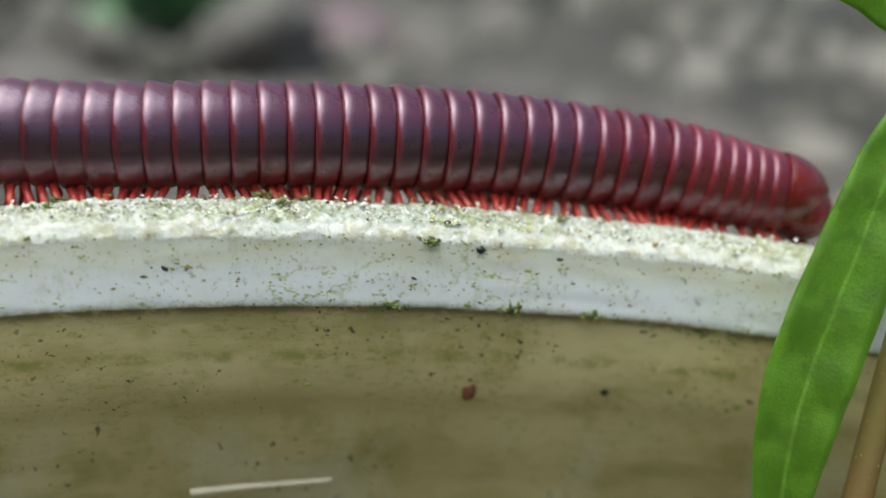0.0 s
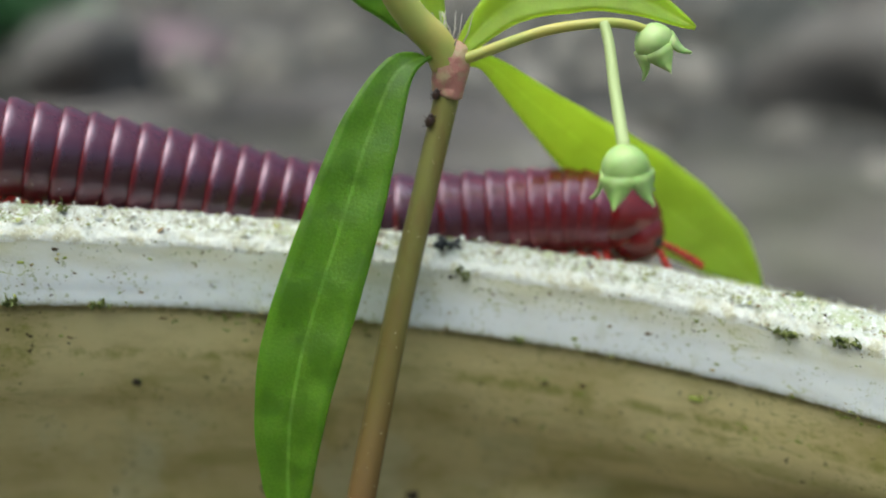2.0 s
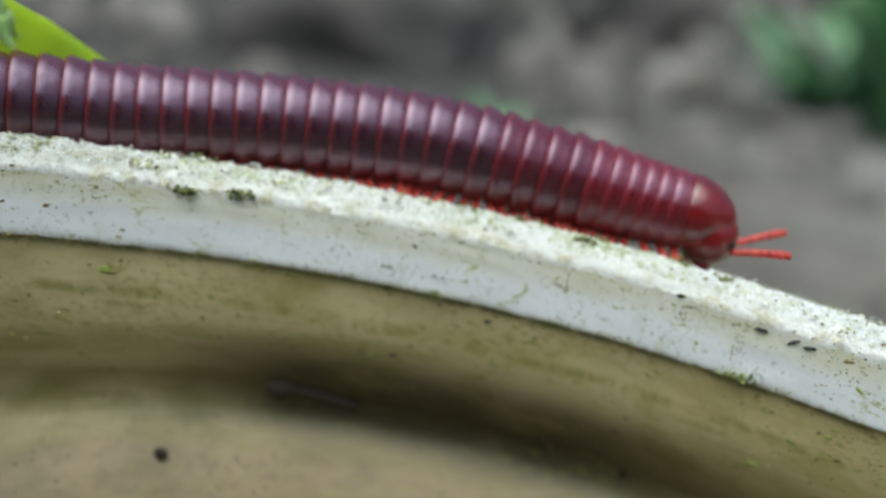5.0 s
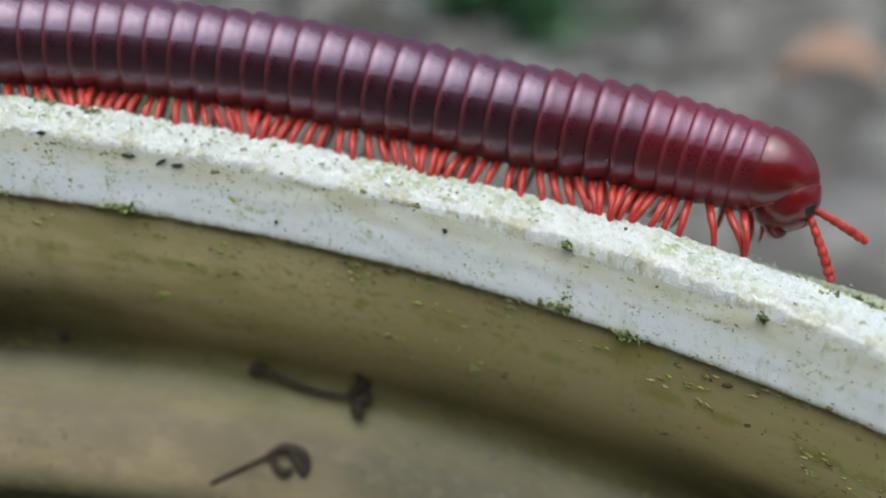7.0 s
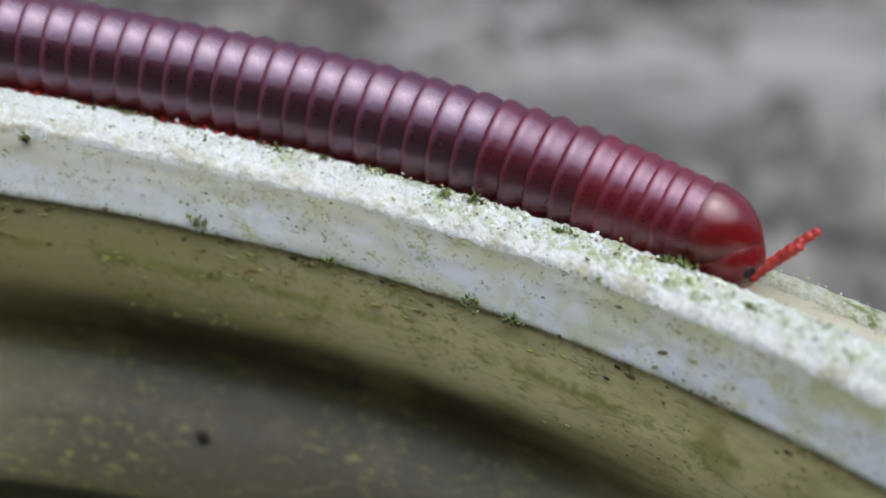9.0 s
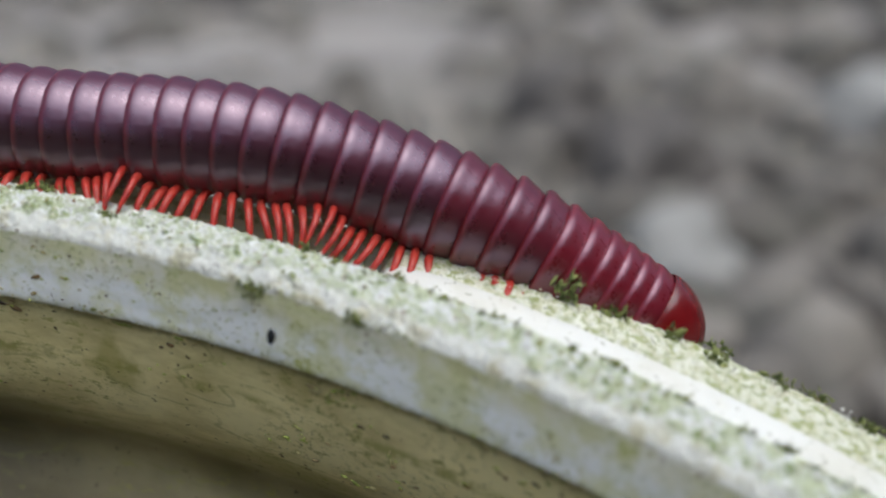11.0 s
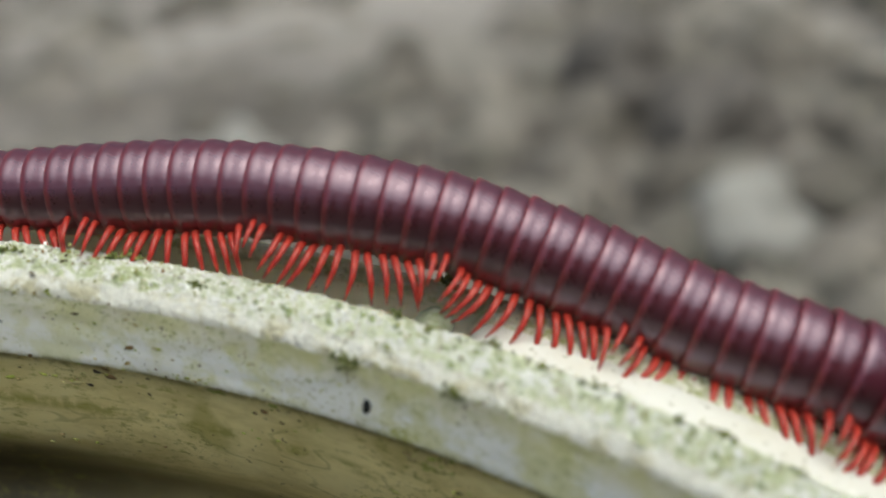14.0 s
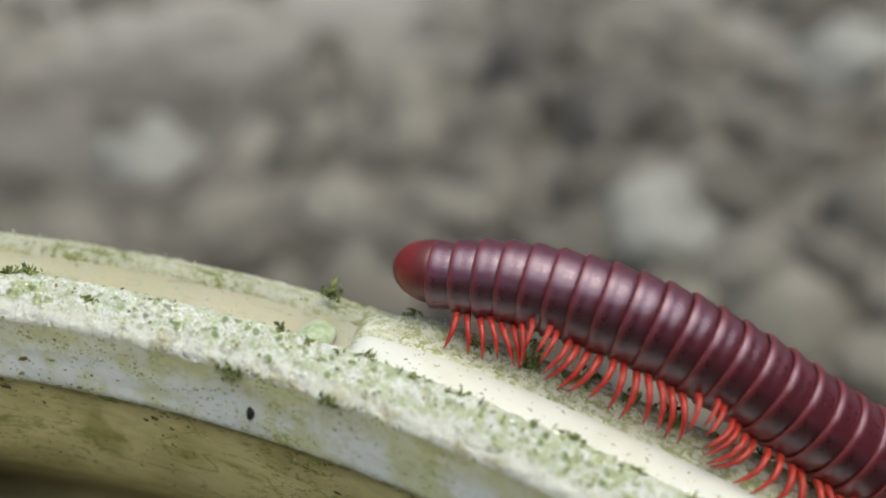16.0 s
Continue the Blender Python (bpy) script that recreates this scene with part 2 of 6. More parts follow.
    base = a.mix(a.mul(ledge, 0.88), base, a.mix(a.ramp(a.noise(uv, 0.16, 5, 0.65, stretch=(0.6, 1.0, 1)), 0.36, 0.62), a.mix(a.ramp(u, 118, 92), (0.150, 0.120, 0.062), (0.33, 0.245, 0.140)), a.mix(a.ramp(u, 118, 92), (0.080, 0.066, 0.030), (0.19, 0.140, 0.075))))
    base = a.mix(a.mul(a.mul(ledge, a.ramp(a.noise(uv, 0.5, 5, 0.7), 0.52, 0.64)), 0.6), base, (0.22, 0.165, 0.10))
    # deep shade low on the far stretch, darkened by colour alone
    far_shade = a.mul(a.mul(a.ramp(v, 7.0, 11.0), a.ramp(v, 34, 28)), a.mul(a.ramp(u, 128, 145), a.ramp(u, 192, 174)))
    base = a.mix(a.mul(far_shade, a.ramp(a.noise(uv, 0.13, 4, 0.6), 0.3, 0.5, 0.6, 0.95)), base, (0.060, 0.048, 0.024))
    # shade below the ledge's edge, painted as a dark tone
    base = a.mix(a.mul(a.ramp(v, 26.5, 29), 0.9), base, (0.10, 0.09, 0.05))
    fleck = a.mul(a.ramp(a.noise(uv, 1.3, 5, 0.75, stretch=(0.6, 1.3, 1)), 0.54, 0.63), a.ramp(a.noise(uv, 0.10, 3), 0.44, 0.58))
    base = a.mix(a.mul(fleck, 0.6), base, (0.30, 0.29, 0.05))
    seam = a.mul(a.mul(a.ramp(v, 3.4, 4.1), a.ramp(v, 5.0, 4.3)), a.ramp(a.noise(uv, 0.3, 5, 0.7), 0.44, 0.60))
    base = a.mix(a.mul(seam, 0.75), base, (0.30, 0.285, 0.07))
    bloom = a.mul(a.mul(a.ramp(v, 8.5, 12), a.ramp(v, 19, 15)), a.mul(a.ramp(u, 55, 15), a.ramp(a.noise(uv, 0.11, 5, 0.6), 0.46, 0.62)))
    base = a.mix(a.mul(bloom, 0.5), base, (0.66, 0.65, 0.46))
    damp = a.mul(a.mul(a.ramp(v, 14.5, 17), a.ramp(v, 21, 18.5)), a.mul(a.ramp(u, 60, 20), a.ramp(a.noise(uv, 0.17, 4, 0.6), 0.42, 0.58)))
    base = a.mix(a.mul(damp, 0.55), base, (0.25, 0.235, 0.075))
    speck = a.mul(a.mul(a.ramp(a.noise(uv, 1.5, 5, 0.8, stretch=(0.7, 1.2, 1)), 0.53, 0.61), a.ramp(a.noise(uv, 0.11, 3), 0.44, 0.58)), a.mul(a.ramp(v, 13, 4, 0.25, 1.0), a.ramp(u, 20, 90, 0.4, 0.85)))
    base = a.mix(speck, base, (0.21, 0.205, 0.045))
    wave = a.noise(uv, 0.16, 3, 0.5, stretch=(0.35, 1.0, 1))
    trail = a.mul(a.mul(a.ramp(a.mul(a.mul(wave, 0.5, "SUBTRACT"), 0.0, "ABSOLUTE"), 0.012, 0.002), a.ramp(u, 120, 170)), a.ramp(a.noise(uv, 0.5, 5, 0.7), 0.42, 0.56))
    base = a.mix(a.mul(trail, 0.4), base, (0.22, 0.215, 0.06))
    groove = a.mul(a.ramp(v, 1.0, 0.45), a.ramp(a.noise(uv, 0.6, 4, 0.7), 0.36, 0.52))
    base = a.mix(a.mul(groove, 0.6), base, (0.15, 0.135, 0.055))
    dots = a.mul(a.ramp(a.noise(uv, 1.6, 2, 0.5), 0.65, 0.69), a.ramp(a.noise(uv, 0.12, 2), 0.46, 0.60))
    base = a.mix(a.mul(dots, 0.85), base, (0.06, 0.04, 0.02))
    a.colour(base)
    a.bump(a.noise(uv, 1.2, 5), 0.00004)
    a.lets_through(0.25, base)
    M["wall"] = a.m
    # millipede rings: plum in front, a raised wine-red band behind, a thin orange hind margin; dark on the flank, red below
    for name, plum, dark, red, edge, band in (("neck_shell", (0.120, 0.004, 0.011), (0.105, 0.003, 0.006), (0.160, 0.004, 0.006), (0.26, 0.022, 0.02), 0.36),
                                              ("fore_shell", (0.090, 0.005, 0.012), (0.055, 0.0025, 0.006), (0.125, 0.004, 0.006), (0.27, 0.026, 0.023), 0.35),
                                              ("ring_shell", (0.064, 0.005, 0.014), (0.024, 0.002, 0.005), (0.110, 0.004, 0.007), (0.22, 0.022, 0.019), 0.34),
                                              ("hind_shell", (0.070, 0.008, 0.014), (0.034, 0.0045, 0.008), (0.130, 0.007, 0.009), (0.36, 0.080, 0.062), 0.36)):
        a = Mat(name, rough=0.3, spec=0.95, coat=0.2, coat_rough=0.25)
        a.b.inputs["IOR"].default_value = {"ring_shell": 1.64, "hind_shell": 1.6}.get(name, 1.56)
        a.b.inputs["Specular Tint"].default_value = (0.91, 0.76, 1.0, 1)
        co = a.coord("Object")
        x, y, z = a.sep(co)[:3]
        grain = a.noise(co, 900, 4)
        base = a.mix(a.mul(a.ramp(grain, 0.3, 0.7), 0.5), plum, tuple(c * 1.5 for c in plum))
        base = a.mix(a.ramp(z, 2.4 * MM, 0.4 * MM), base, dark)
        back = a.mul(x, a.mul(a.noise(co, 420, 3), 0.22 * MM), "ADD")
        belt = a.ramp(back, (-0.76 + band + 0.16) * MM, (-0.76 + band - 0.12) * MM)
        base = a.mix(a.mul(belt, a.ramp(z, -0.5 * MM, 1.8 * MM, 0.72, 0.95)), base, red)
        base = a.mix(a.mul(a.ramp(z, -0.3 * MM, -2.2 * MM), 0.85), base, red)
        base = a.mix(a.mul(a.ramp(x, -0.80 * MM, -0.87 * MM), 0.9), base, a.mix(a.ramp(z, 0.8 * MM, 2.9 * MM, 0.0, 0.45 if name == "hind_shell" else 1.0), edge, red))
        a.colour(base)
        a.rough(a.ramp(a.noise(co, 1500, 3), 0.3, 0.7, 0.27, 0.37))
        fine = a.mul(a.noise(co, 2200, 3, stretch=(0.3, 1, 1)), a.mul(a.noise(co, 700, 3), 1.5), "ADD")
        a.bump(fine, 0.000022)
        M[name] = a.m
    a = Mat("head_shell", rough=0.26, spec=0.7, coat=0.35, coat_rough=0.14, sss=0.1, sss_colour=(1, 0.2, 0.1), sss_scale=0.0008)
    co = a.coord("Object")
    a.colour(a.mix(a.ramp(a.noise(co, 500, 4), 0.3, 0.7), (0.115, 0.0025, 0.005), (0.165, 0.004, 0.006)))
    a.bump(a.noise(co, 1800, 3), 0.00002)
    M["head"] = a.m
    a = Mat("tail_shell", rough=0.4, spec=0.6, coat=0.2, coat_rough=0.2, sss=0.1, sss_colour=(1, 0.2, 0.1), sss_scale=0.0008)
    co = a.coord("Object")
    a.colour(a.mix(a.ramp(a.sep(co)[0], 0.9 * MM, -0.9 * MM), (0.10, 0.008, 0.012), a.mix(a.noise(co, 600, 4), (0.16, 0.008, 0.009), (0.24, 0.014, 0.012))))
    a.bump(a.noise(co, 1500, 3), 0.00003)
    M["tail"] = a.m
    a = Mat("leg_red", rough=0.35, spec=0.5, sss=0.25, sss_colour=(1, 0.25, 0.15), sss_scale=0.0004)
    co = a.coord("Object")
    a.colour(a.mix(a.ramp(a.noise(co, 1500, 3), 0.3, 0.7), (0.34, 0.021, 0.017), (0.53, 0.058, 0.040)))
    M["leg"] = a.m
    a = Mat("eye_black", rough=0.5)
    a.colour((0.012, 0.008, 0.01))
    M["eye"] = a.m
    # plant
    # leaf_light: glow of light through the blade is put into a paler colour
    for name, c1, c2, tr in (("leaf_dark", (0.115, 0.235, 0.020), (0.19, 0.34, 0.036), 0.45), ("leaf_light", (0.33, 0.48, 0.07), (0.43, 0.57, 0.13), 0.70)):
        a = Mat(name, rough=0.38, spec=0.45, sss=0.3, sss_colour=(0.5, 1, 0.2), sss_scale=0.0008)
        uv = a.coord("UV")
        cells = a.noise(uv, 5.5, 4, 0.6)
        base = a.mix(a.ramp(cells, 0.35, 0.65), c1, c2)
        u = a.sep(uv)[0]
        rib = a.ramp(a.mul(u, u), 0.03, 0.002)
        base = a.mix(a.mul(rib, 0.45), base, tuple(min(1, c * 1.8 + 0.05) for c in c2))
        base = a.mix(a.mul(a.ramp(a.noise(uv, 0.32, 4, 0.6), 0.42, 0.62), 0.6), base, tuple(c * 0.5 for c in c1))
        spots = a.mul(a.ramp(a.noise(uv, 1.3, 3), 0.66, 0.72), 0.6)
        base = a.mix(spots, base, (0.05, 0.06, 0.015))
        a.colour(base)
        a.bump(a.noise(uv, 4.0, 3), 0.00005)
        tl = a.t.nodes.new("ShaderNodeBsdfTranslucent")
        tl.inputs["Color"].default_value = (c2[0] * 2.0, min(1, c2[1] * 1.9), c2[2] * 1.5, 1)
        mx = a.t.nodes.new("ShaderNodeMixShader")
        mx.inputs[0].default_value = tr
        a.link(a.b.outputs[0], mx.inputs[1])
        a.link(tl.outputs[0], mx.inputs[2])
        a.link(mx.outputs[0], a.t.nodes["Material Output"].inputs["Surface"])
        M[name] = a.m
    a = Mat("stem_skin", rough=0.5, spec=0.4, sss=0.15, sss_colour=(0.8, 0.8, 0.2), sss_scale=0.0006)
    co = a.coord("Object")
    z = a.sep(co)[2]
    base = a.mix(a.ramp(z, -0.012, 0.016), (0.15, 0.075, 0.03), (0.20, 0.19, 0.05))
    base = a.mix(a.mul(a.ramp(a.noise(co, 700, 4, stretch=(1, 1, 0.15)), 0.4, 0.65), 0.5), base, (0.16, 0.10, 0.03))
    base = a.mix(a.ramp(a.noise(co, 2600, 2), 0.70, 0.75), base, (0.55, 0.48, 0.3))
    a.colour(base)
    a.bump(a.noise(co, 900, 4, stretch=(1, 1, 0.2)), 0.00006)
    M["stem"] = a.m
    a = Mat("young_stem", rough=0.45, sss=0.3, sss_colour=(0.8, 0.9, 0.3), sss_scale=0.0008)
    co = a.coord("Object")
    a.colour(a.mix(a.ramp(a.noise(co, 300, 4), 0.35, 0.65), (0.52, 0.46, 0.13), (0.40, 0.44, 0.11)))
    M["young"] = a.m
    a = Mat("node_skin", rough=0.6, sss=0.2, sss_scale=0.0006)
    co = a.coord("Object")
    base = a.mix(a.ramp(a.noise(co, 900, 5, 0.7), 0.4, 0.6), (0.44, 0.33, 0.20), (0.46, 0.20, 0.17))
    a.colour(base)
    a.bump(a.noise(co, 1600, 4), 0.00015)
    M["node"] = a.m
    a = Mat("pod_green", rough=0.4, sss=0.35, sss_colour=(0.5, 1, 0.3), sss_scale=0.001)
    co = a.coord("Object")
    a.colour(a.mix(a.ramp(a.noise(co, 500, 4), 0.35, 0.65), (0.32, 0.48, 0.15), (0.45, 0.58, 0.24)))
    M["pod"] = a.m
    a = Mat("pale_pedicel", rough=0.5, sss=0.3, sss_scale=0.0006)
    a.colour((0.42, 0.50, 0.22))
    M["pedicel"] = a.m
    a = Mat("hair", rough=0.5)
    a.colour((0.55, 0.5, 0.45))
    M["hair"] = a.m
    a = Mat("insect_dark", rough=0.3)
    co = a.coord("Object")
    a.colour(a.mix(a.noise(co, 1200, 3), (0.015, 0.01, 0.01), (0.08, 0.04, 0.03)))
    M["insect"] = a.m
    a = Mat("dropping_black", rough=0.18, spec=0.6)
    co = a.coord("Object")
    a.colour(a.mix(a.noise(co, 2500, 4), (0.006, 0.007, 0.010), (0.03, 0.035, 0.045)))
    a.bump(a.noise(co, 2500, 4), 0.0002)
    M["dropping"] = a.m
    a = Mat("moss", rough=0.85, spec=0.2)
    co = a.coord("Object")
    base = a.mix(a.ramp(a.noise(co, 1800, 4), 0.35, 0.65), (0.085, 0.105, 0.035), (0.30, 0.33, 0.12))
    a.colour(base)
    M["moss"] = a.m
    a = Mat("crumb", rough=0.8, spec=0.25)
    g = a.t.nodes.new("ShaderNodeNewGeometry").outputs["Random Per Island"]
    cr = a.t.nodes.new("ShaderNodeValToRGB")
    cr.color_ramp.interpolation = "CONSTANT"
    el = cr.color_ramp.elements
    el[0].position, el[0].color = 0.0, (0.93, 0.94, 0.92, 1)
    el[1].position, el[1].color = 0.34, (0.70, 0.69, 0.55, 1)
    for p, c in ((0.62, (0.44, 0.45, 0.19, 1)), (0.78, (0.30, 0.31, 0.10, 1)), (0.87, (0.30, 0.21, 0.11, 1)), (0.95, (0.12, 0.095, 0.06, 1))):
        e = el.new(p)
        e.color = c
    a.link(g, cr.inputs[0])
    a.colour(cr.outputs[0])
    M["crumb"] = a.m
    a = Mat("fleck", rough=0.8, spec=0.25)
    g = a.t.nodes.new("ShaderNodeNewGeometry").outputs["Random Per Island"]
    cr = a.t.nodes.new("ShaderNodeValToRGB")
    el = cr.color_ramp.elements
    el[0].position, el[0].color = 0.0, (0.38, 0.42, 0.10, 1)
    el[1].position, el[1].color = 0.42, (0.20, 0.24, 0.05, 1)
    for p, c in ((0.62, (0.42, 0.37, 0.18, 1)), (0.84, (0.20, 0.13, 0.06, 1)), (0.97, (0.05, 0.04, 0.03, 1))):
        e = el.new(p)
        e.color = c
    a.link(g, cr.inputs[0])
    a.colour(cr.outputs[0])
    M["fleck"] = a.m
    a = Mat("dead_matter", rough=0.8)
    co = a.coord("Object")
    a.colour(a.mix(a.noise(co, 900, 4), (0.012, 0.009, 0.006), (0.06, 0.04, 0.022)))
    M["dead"] = a.m
    a = Mat("straw", rough=0.6)
    co = a.coord("Object")
    a.colour(a.mix(a.noise(co, 700, 4), (0.52, 0.45, 0.32), (0.72, 0.66, 0.52)))
    M["straw"] = a.m
    a = Mat("bark", rough=0.75)
    co = a.coord("Object")
    a.colour(a.mix(a.ramp(a.noise(co, 900, 4), 0.35, 0.65), (0.13, 0.045, 0.015), (0.27, 0.11, 0.035)))
    M["chip"] = a.m
    # surroundings
    a = Mat("soil", rough=0.9, spec=0.2)
    co = a.coord("Object")
    warp = a.mul(a.noise(co, 2.2, 4, 0.6), 0.5, "SUBTRACT")

    def patch(x, y, inner, outer):
        """A soft-edged patch of ground round a place."""
        n = a.t.nodes.new("ShaderNodeVectorMath")
        n.operation = "DISTANCE"
        a.link(co, n.inputs[0])
        n.inputs[1].default_value = (x, y, -0.115)
        return a.ramp(a.mul(n.outputs["Value"], a.mul(warp, 0.9 * outer), "ADD"), outer, inner)

    damp = a.mix(a.ramp(a.noise(co, 7, 5, 0.6), 0.38, 0.62), (0.046, 0.040, 0.038), (0.20, 0.176, 0.170))
    pale = a.mix(a.ramp(a.noise(co, 13, 5, 0.6), 0.38, 0.62), (0.052, 0.046, 0.040), (0.170, 0.152, 0.136))
    base = a.mix(a.mul(patch(0.7, -0.35, 0.7, 1.5), a.ramp(a.noise(co, 6, 3), 0.3, 0.55, 0.75, 1.0)), damp, pale)
    base = a.mix(a.mul(a.ramp(a.noise(co, 5.0, 4), 0.50, 0.64), 0.40), base, (0.12, 0.125, 0.08))
    base = a.mix(a.mul(a.ramp(a.noise(co, 16, 4, 0.6), 0.54, 0.66), a.mul(patch(0.7, -0.35, 0.7, 1.5), 0.55)), base, (0.075, 0.072, 0.055))
    base = a.mix(a.mul(patch(1.35, 0.6, 0.5, 1.1), a.ramp(a.noise(co, 9, 4), 0.3, 0.6, 0.25, 0.6)), base, (0.25, 0.24, 0.215))
    base = a.mix(a.mul(patch(0.98, -0.22, 0.30, 0.78), a.ramp(a.noise(co, 8, 4), 0.28, 0.54)), base, (0.40, 0.37, 0.36))
    # dark shade on the far ground, put into the soil's colour
    base = a.mix(a.mul(patch(0.72, 1.25, 0.4, 1.0), 0.88), base, (0.036, 0.034, 0.032))
    base = a.mix(a.mul(patch(1.25, 1.95, 0.4, 1.5), 0.85), base, (0.038, 0.039, 0.034))
    base = a.mix(a.mul(patch(0.15, 1.7, 0.4, 1.4), 0.45), base, (0.055, 0.051, 0.049))
    base = a.mix(a.mul(patch(1.1, 0.05, 0.25, 0.5), 0.6), base, (0.075, 0.068, 0.062))
    base = a.mix(a.mul(a.ramp(a.noise(co, 0.7, 4), 0.45, 0.65), 0.4), base, (0.10, 0.09, 0.07))
    a.colour(base)
    a.bump(a.noise(co, 60, 6), 0.01)
    M["soil"] = a.m
    a = Mat("blocker_render", rough=0.85, spec=0.2)
    co = a.coord("Object")
    base = a.mix(a.ramp(a.noise(co, 2.5, 5, 0.6), 0.35, 0.65), (0.13, 0.12, 0.10), (0.20, 0.19, 0.16))
    base = a.mix(a.mul(a.ramp(a.noise(co, 5, 5, 0.65, stretch=(1, 1, 0.25)), 0.48, 0.62), 0.6), base, (0.07, 0.075, 0.045))
    a.colour(base)
    a.bump(a.noise(co, 90, 5), 0.003)
    M["render"] = a.m
    a = Mat("stone", rough=0.8, spec=0.3)
    co = a.coord("Object")
    g = a.t.nodes.new("ShaderNodeNewGeometry").outputs["Random Per Island"]
    base = a.mix(a.ramp(g, 0.0, 1.0), (0.100, 0.090, 0.080), (0.245, 0.222, 0.202))
    base = a.mix(a.mul(a.ramp(a.noise(co, 40, 4), 0.5, 0.7), 0.6), base, (0.12, 0.12, 0.10))
    a.colour(base)
    M["stone"] = a.m
    a = Mat("dark_stone", rough=0.8, spec=0.3)
    co = a.coord("Object")
    a.colour(a.mix(a.noise(co, 50, 4), (0.085, 0.076, 0.072), (0.165, 0.150, 0.142)))
    M["dark_stone"] = a.m
    a = Mat("pale_stone", rough=0.7)
    co = a.coord("Object")
    a.colour(a.mix(a.noise(co, 60, 4), (0.24, 0.235, 0.23), (0.33, 0.32, 0.31)))
    M["pale_stone"] = a.m
    a = Mat("weed_leaf", rough=0.6)
    g = a.t.nodes.new("ShaderNodeObjectInfo").outputs["Random"]
    a.colour(a.mix(g, (0.13, 0.245, 0.12), (0.23, 0.41, 0.20)))
    M["weed"] = a.m
    a = Mat("fallen_leaf", rough=0.7)
    co = a.coord("Object")
    a.colour(a.mix(a.noise(co, 60, 4), (0.30, 0.17, 0.11), (0.36, 0.23, 0.16)))
    M["fallen"] = a.m
    a = Mat("fallen_leaf_mauve", rough=0.7)
    co = a.coord("Object")
    a.colour(a.mix(a.noise(co, 60, 4), (0.13, 0.085, 0.10), (0.18, 0.12, 0.14)))
    M["mauve"] = a.m
    return M


M = make_materials()


# ---------------------------------------------------------------- mesh helpers
def part(name, bm, material, parent=None, label="", smooth=True):
    """Links a bmesh as one mesh object, under a thing or a part."""
    me = bpy.data.meshes.new(name)
    bm.to_mesh(me)
    bm.free()
    mats = material if isinstance(material, (list, tuple)) else [material]
    for m in mats:
        me.materials.append(m)
    if smooth:
        me.polygons.foreach_set("use_smooth", [True] * len(me.polygons))
    ob = new(name, me)
    ob.parent = parent
    return tagged(ob, label)


def cheb(c, u):
    """A Chebyshev sum."""
    t0, t1, s = 1.0, u, c[0]
    for a in c[1:]:
        s += a * t1
        t0, t1 = t1, 2 * u * t1 - t0
    return s


R_SHAPE = (0.096332, 0.001181, -0.002826, 0.000211, 0.000968, -0.000348, 0.000912)
Z_SHAPE = (0.000000, -0.018188, -0.001637, -0.000195, -0.000462, -0.000206, -0.000486)
TH0, TH1 = -0.62, 2.62


def ring_base(th):
    """Radius and height of the pot's rim in the direction th (clockwise from +y); it dips slowly from one side to the other."""
    th = (th + 1.9) % (2 * math.pi) - 1.9
    if TH0 <= th <= TH1:
        u = (th - 1) / 1.4
        return cheb(R_SHAPE, u), cheb(Z_SHAPE, u)
    span = 2 * math.pi - (TH1 - TH0)
    f = ((th - TH1) % (2 * math.pi)) / span
    f = f * f * (3 - 2 * f)
    ua, ub = (TH1 - 1) / 1.4, (TH0 - 1) / 1.4
    return (cheb(R_SHAPE, ua) * (1 - f) + cheb(R_SHAPE, ub) * f, cheb(Z_SHAPE, ua) * (1 - f) + cheb(Z_SHAPE, ub) * f)


def P(th, rho, z):
    """A place by the rim: direction, millimetres outward from its inner face, millimetres above its edge."""
    r, h = ring_base(th)
    r += rho * MM
    return Vector((r * math.sin(th), r * math.cos(th), h + z * MM))


def smooth_profile(pts, n):
    """Points along a Catmull-Rom curve through pts, n to a span."""
    out = []
    k = len(pts)
    for i in range(k - 1):
        p0, p1, p2, p3 = (np.array(pts[min(max(j, 0), k - 1)], float) for j in (i - 1, i, i + 1, i + 2))
        for s in range(n):
            t = s / n
            out.append(0.5 * ((2 * p1) + (p2 - p0) * t + (2 * p0 - 5 * p1 + 4 * p2 - p3) * t * t + (3 * p1 - p0 - 3 * p2 + p3) * t ** 3))
    out.append(np.array(pts[-1], float))
    return out


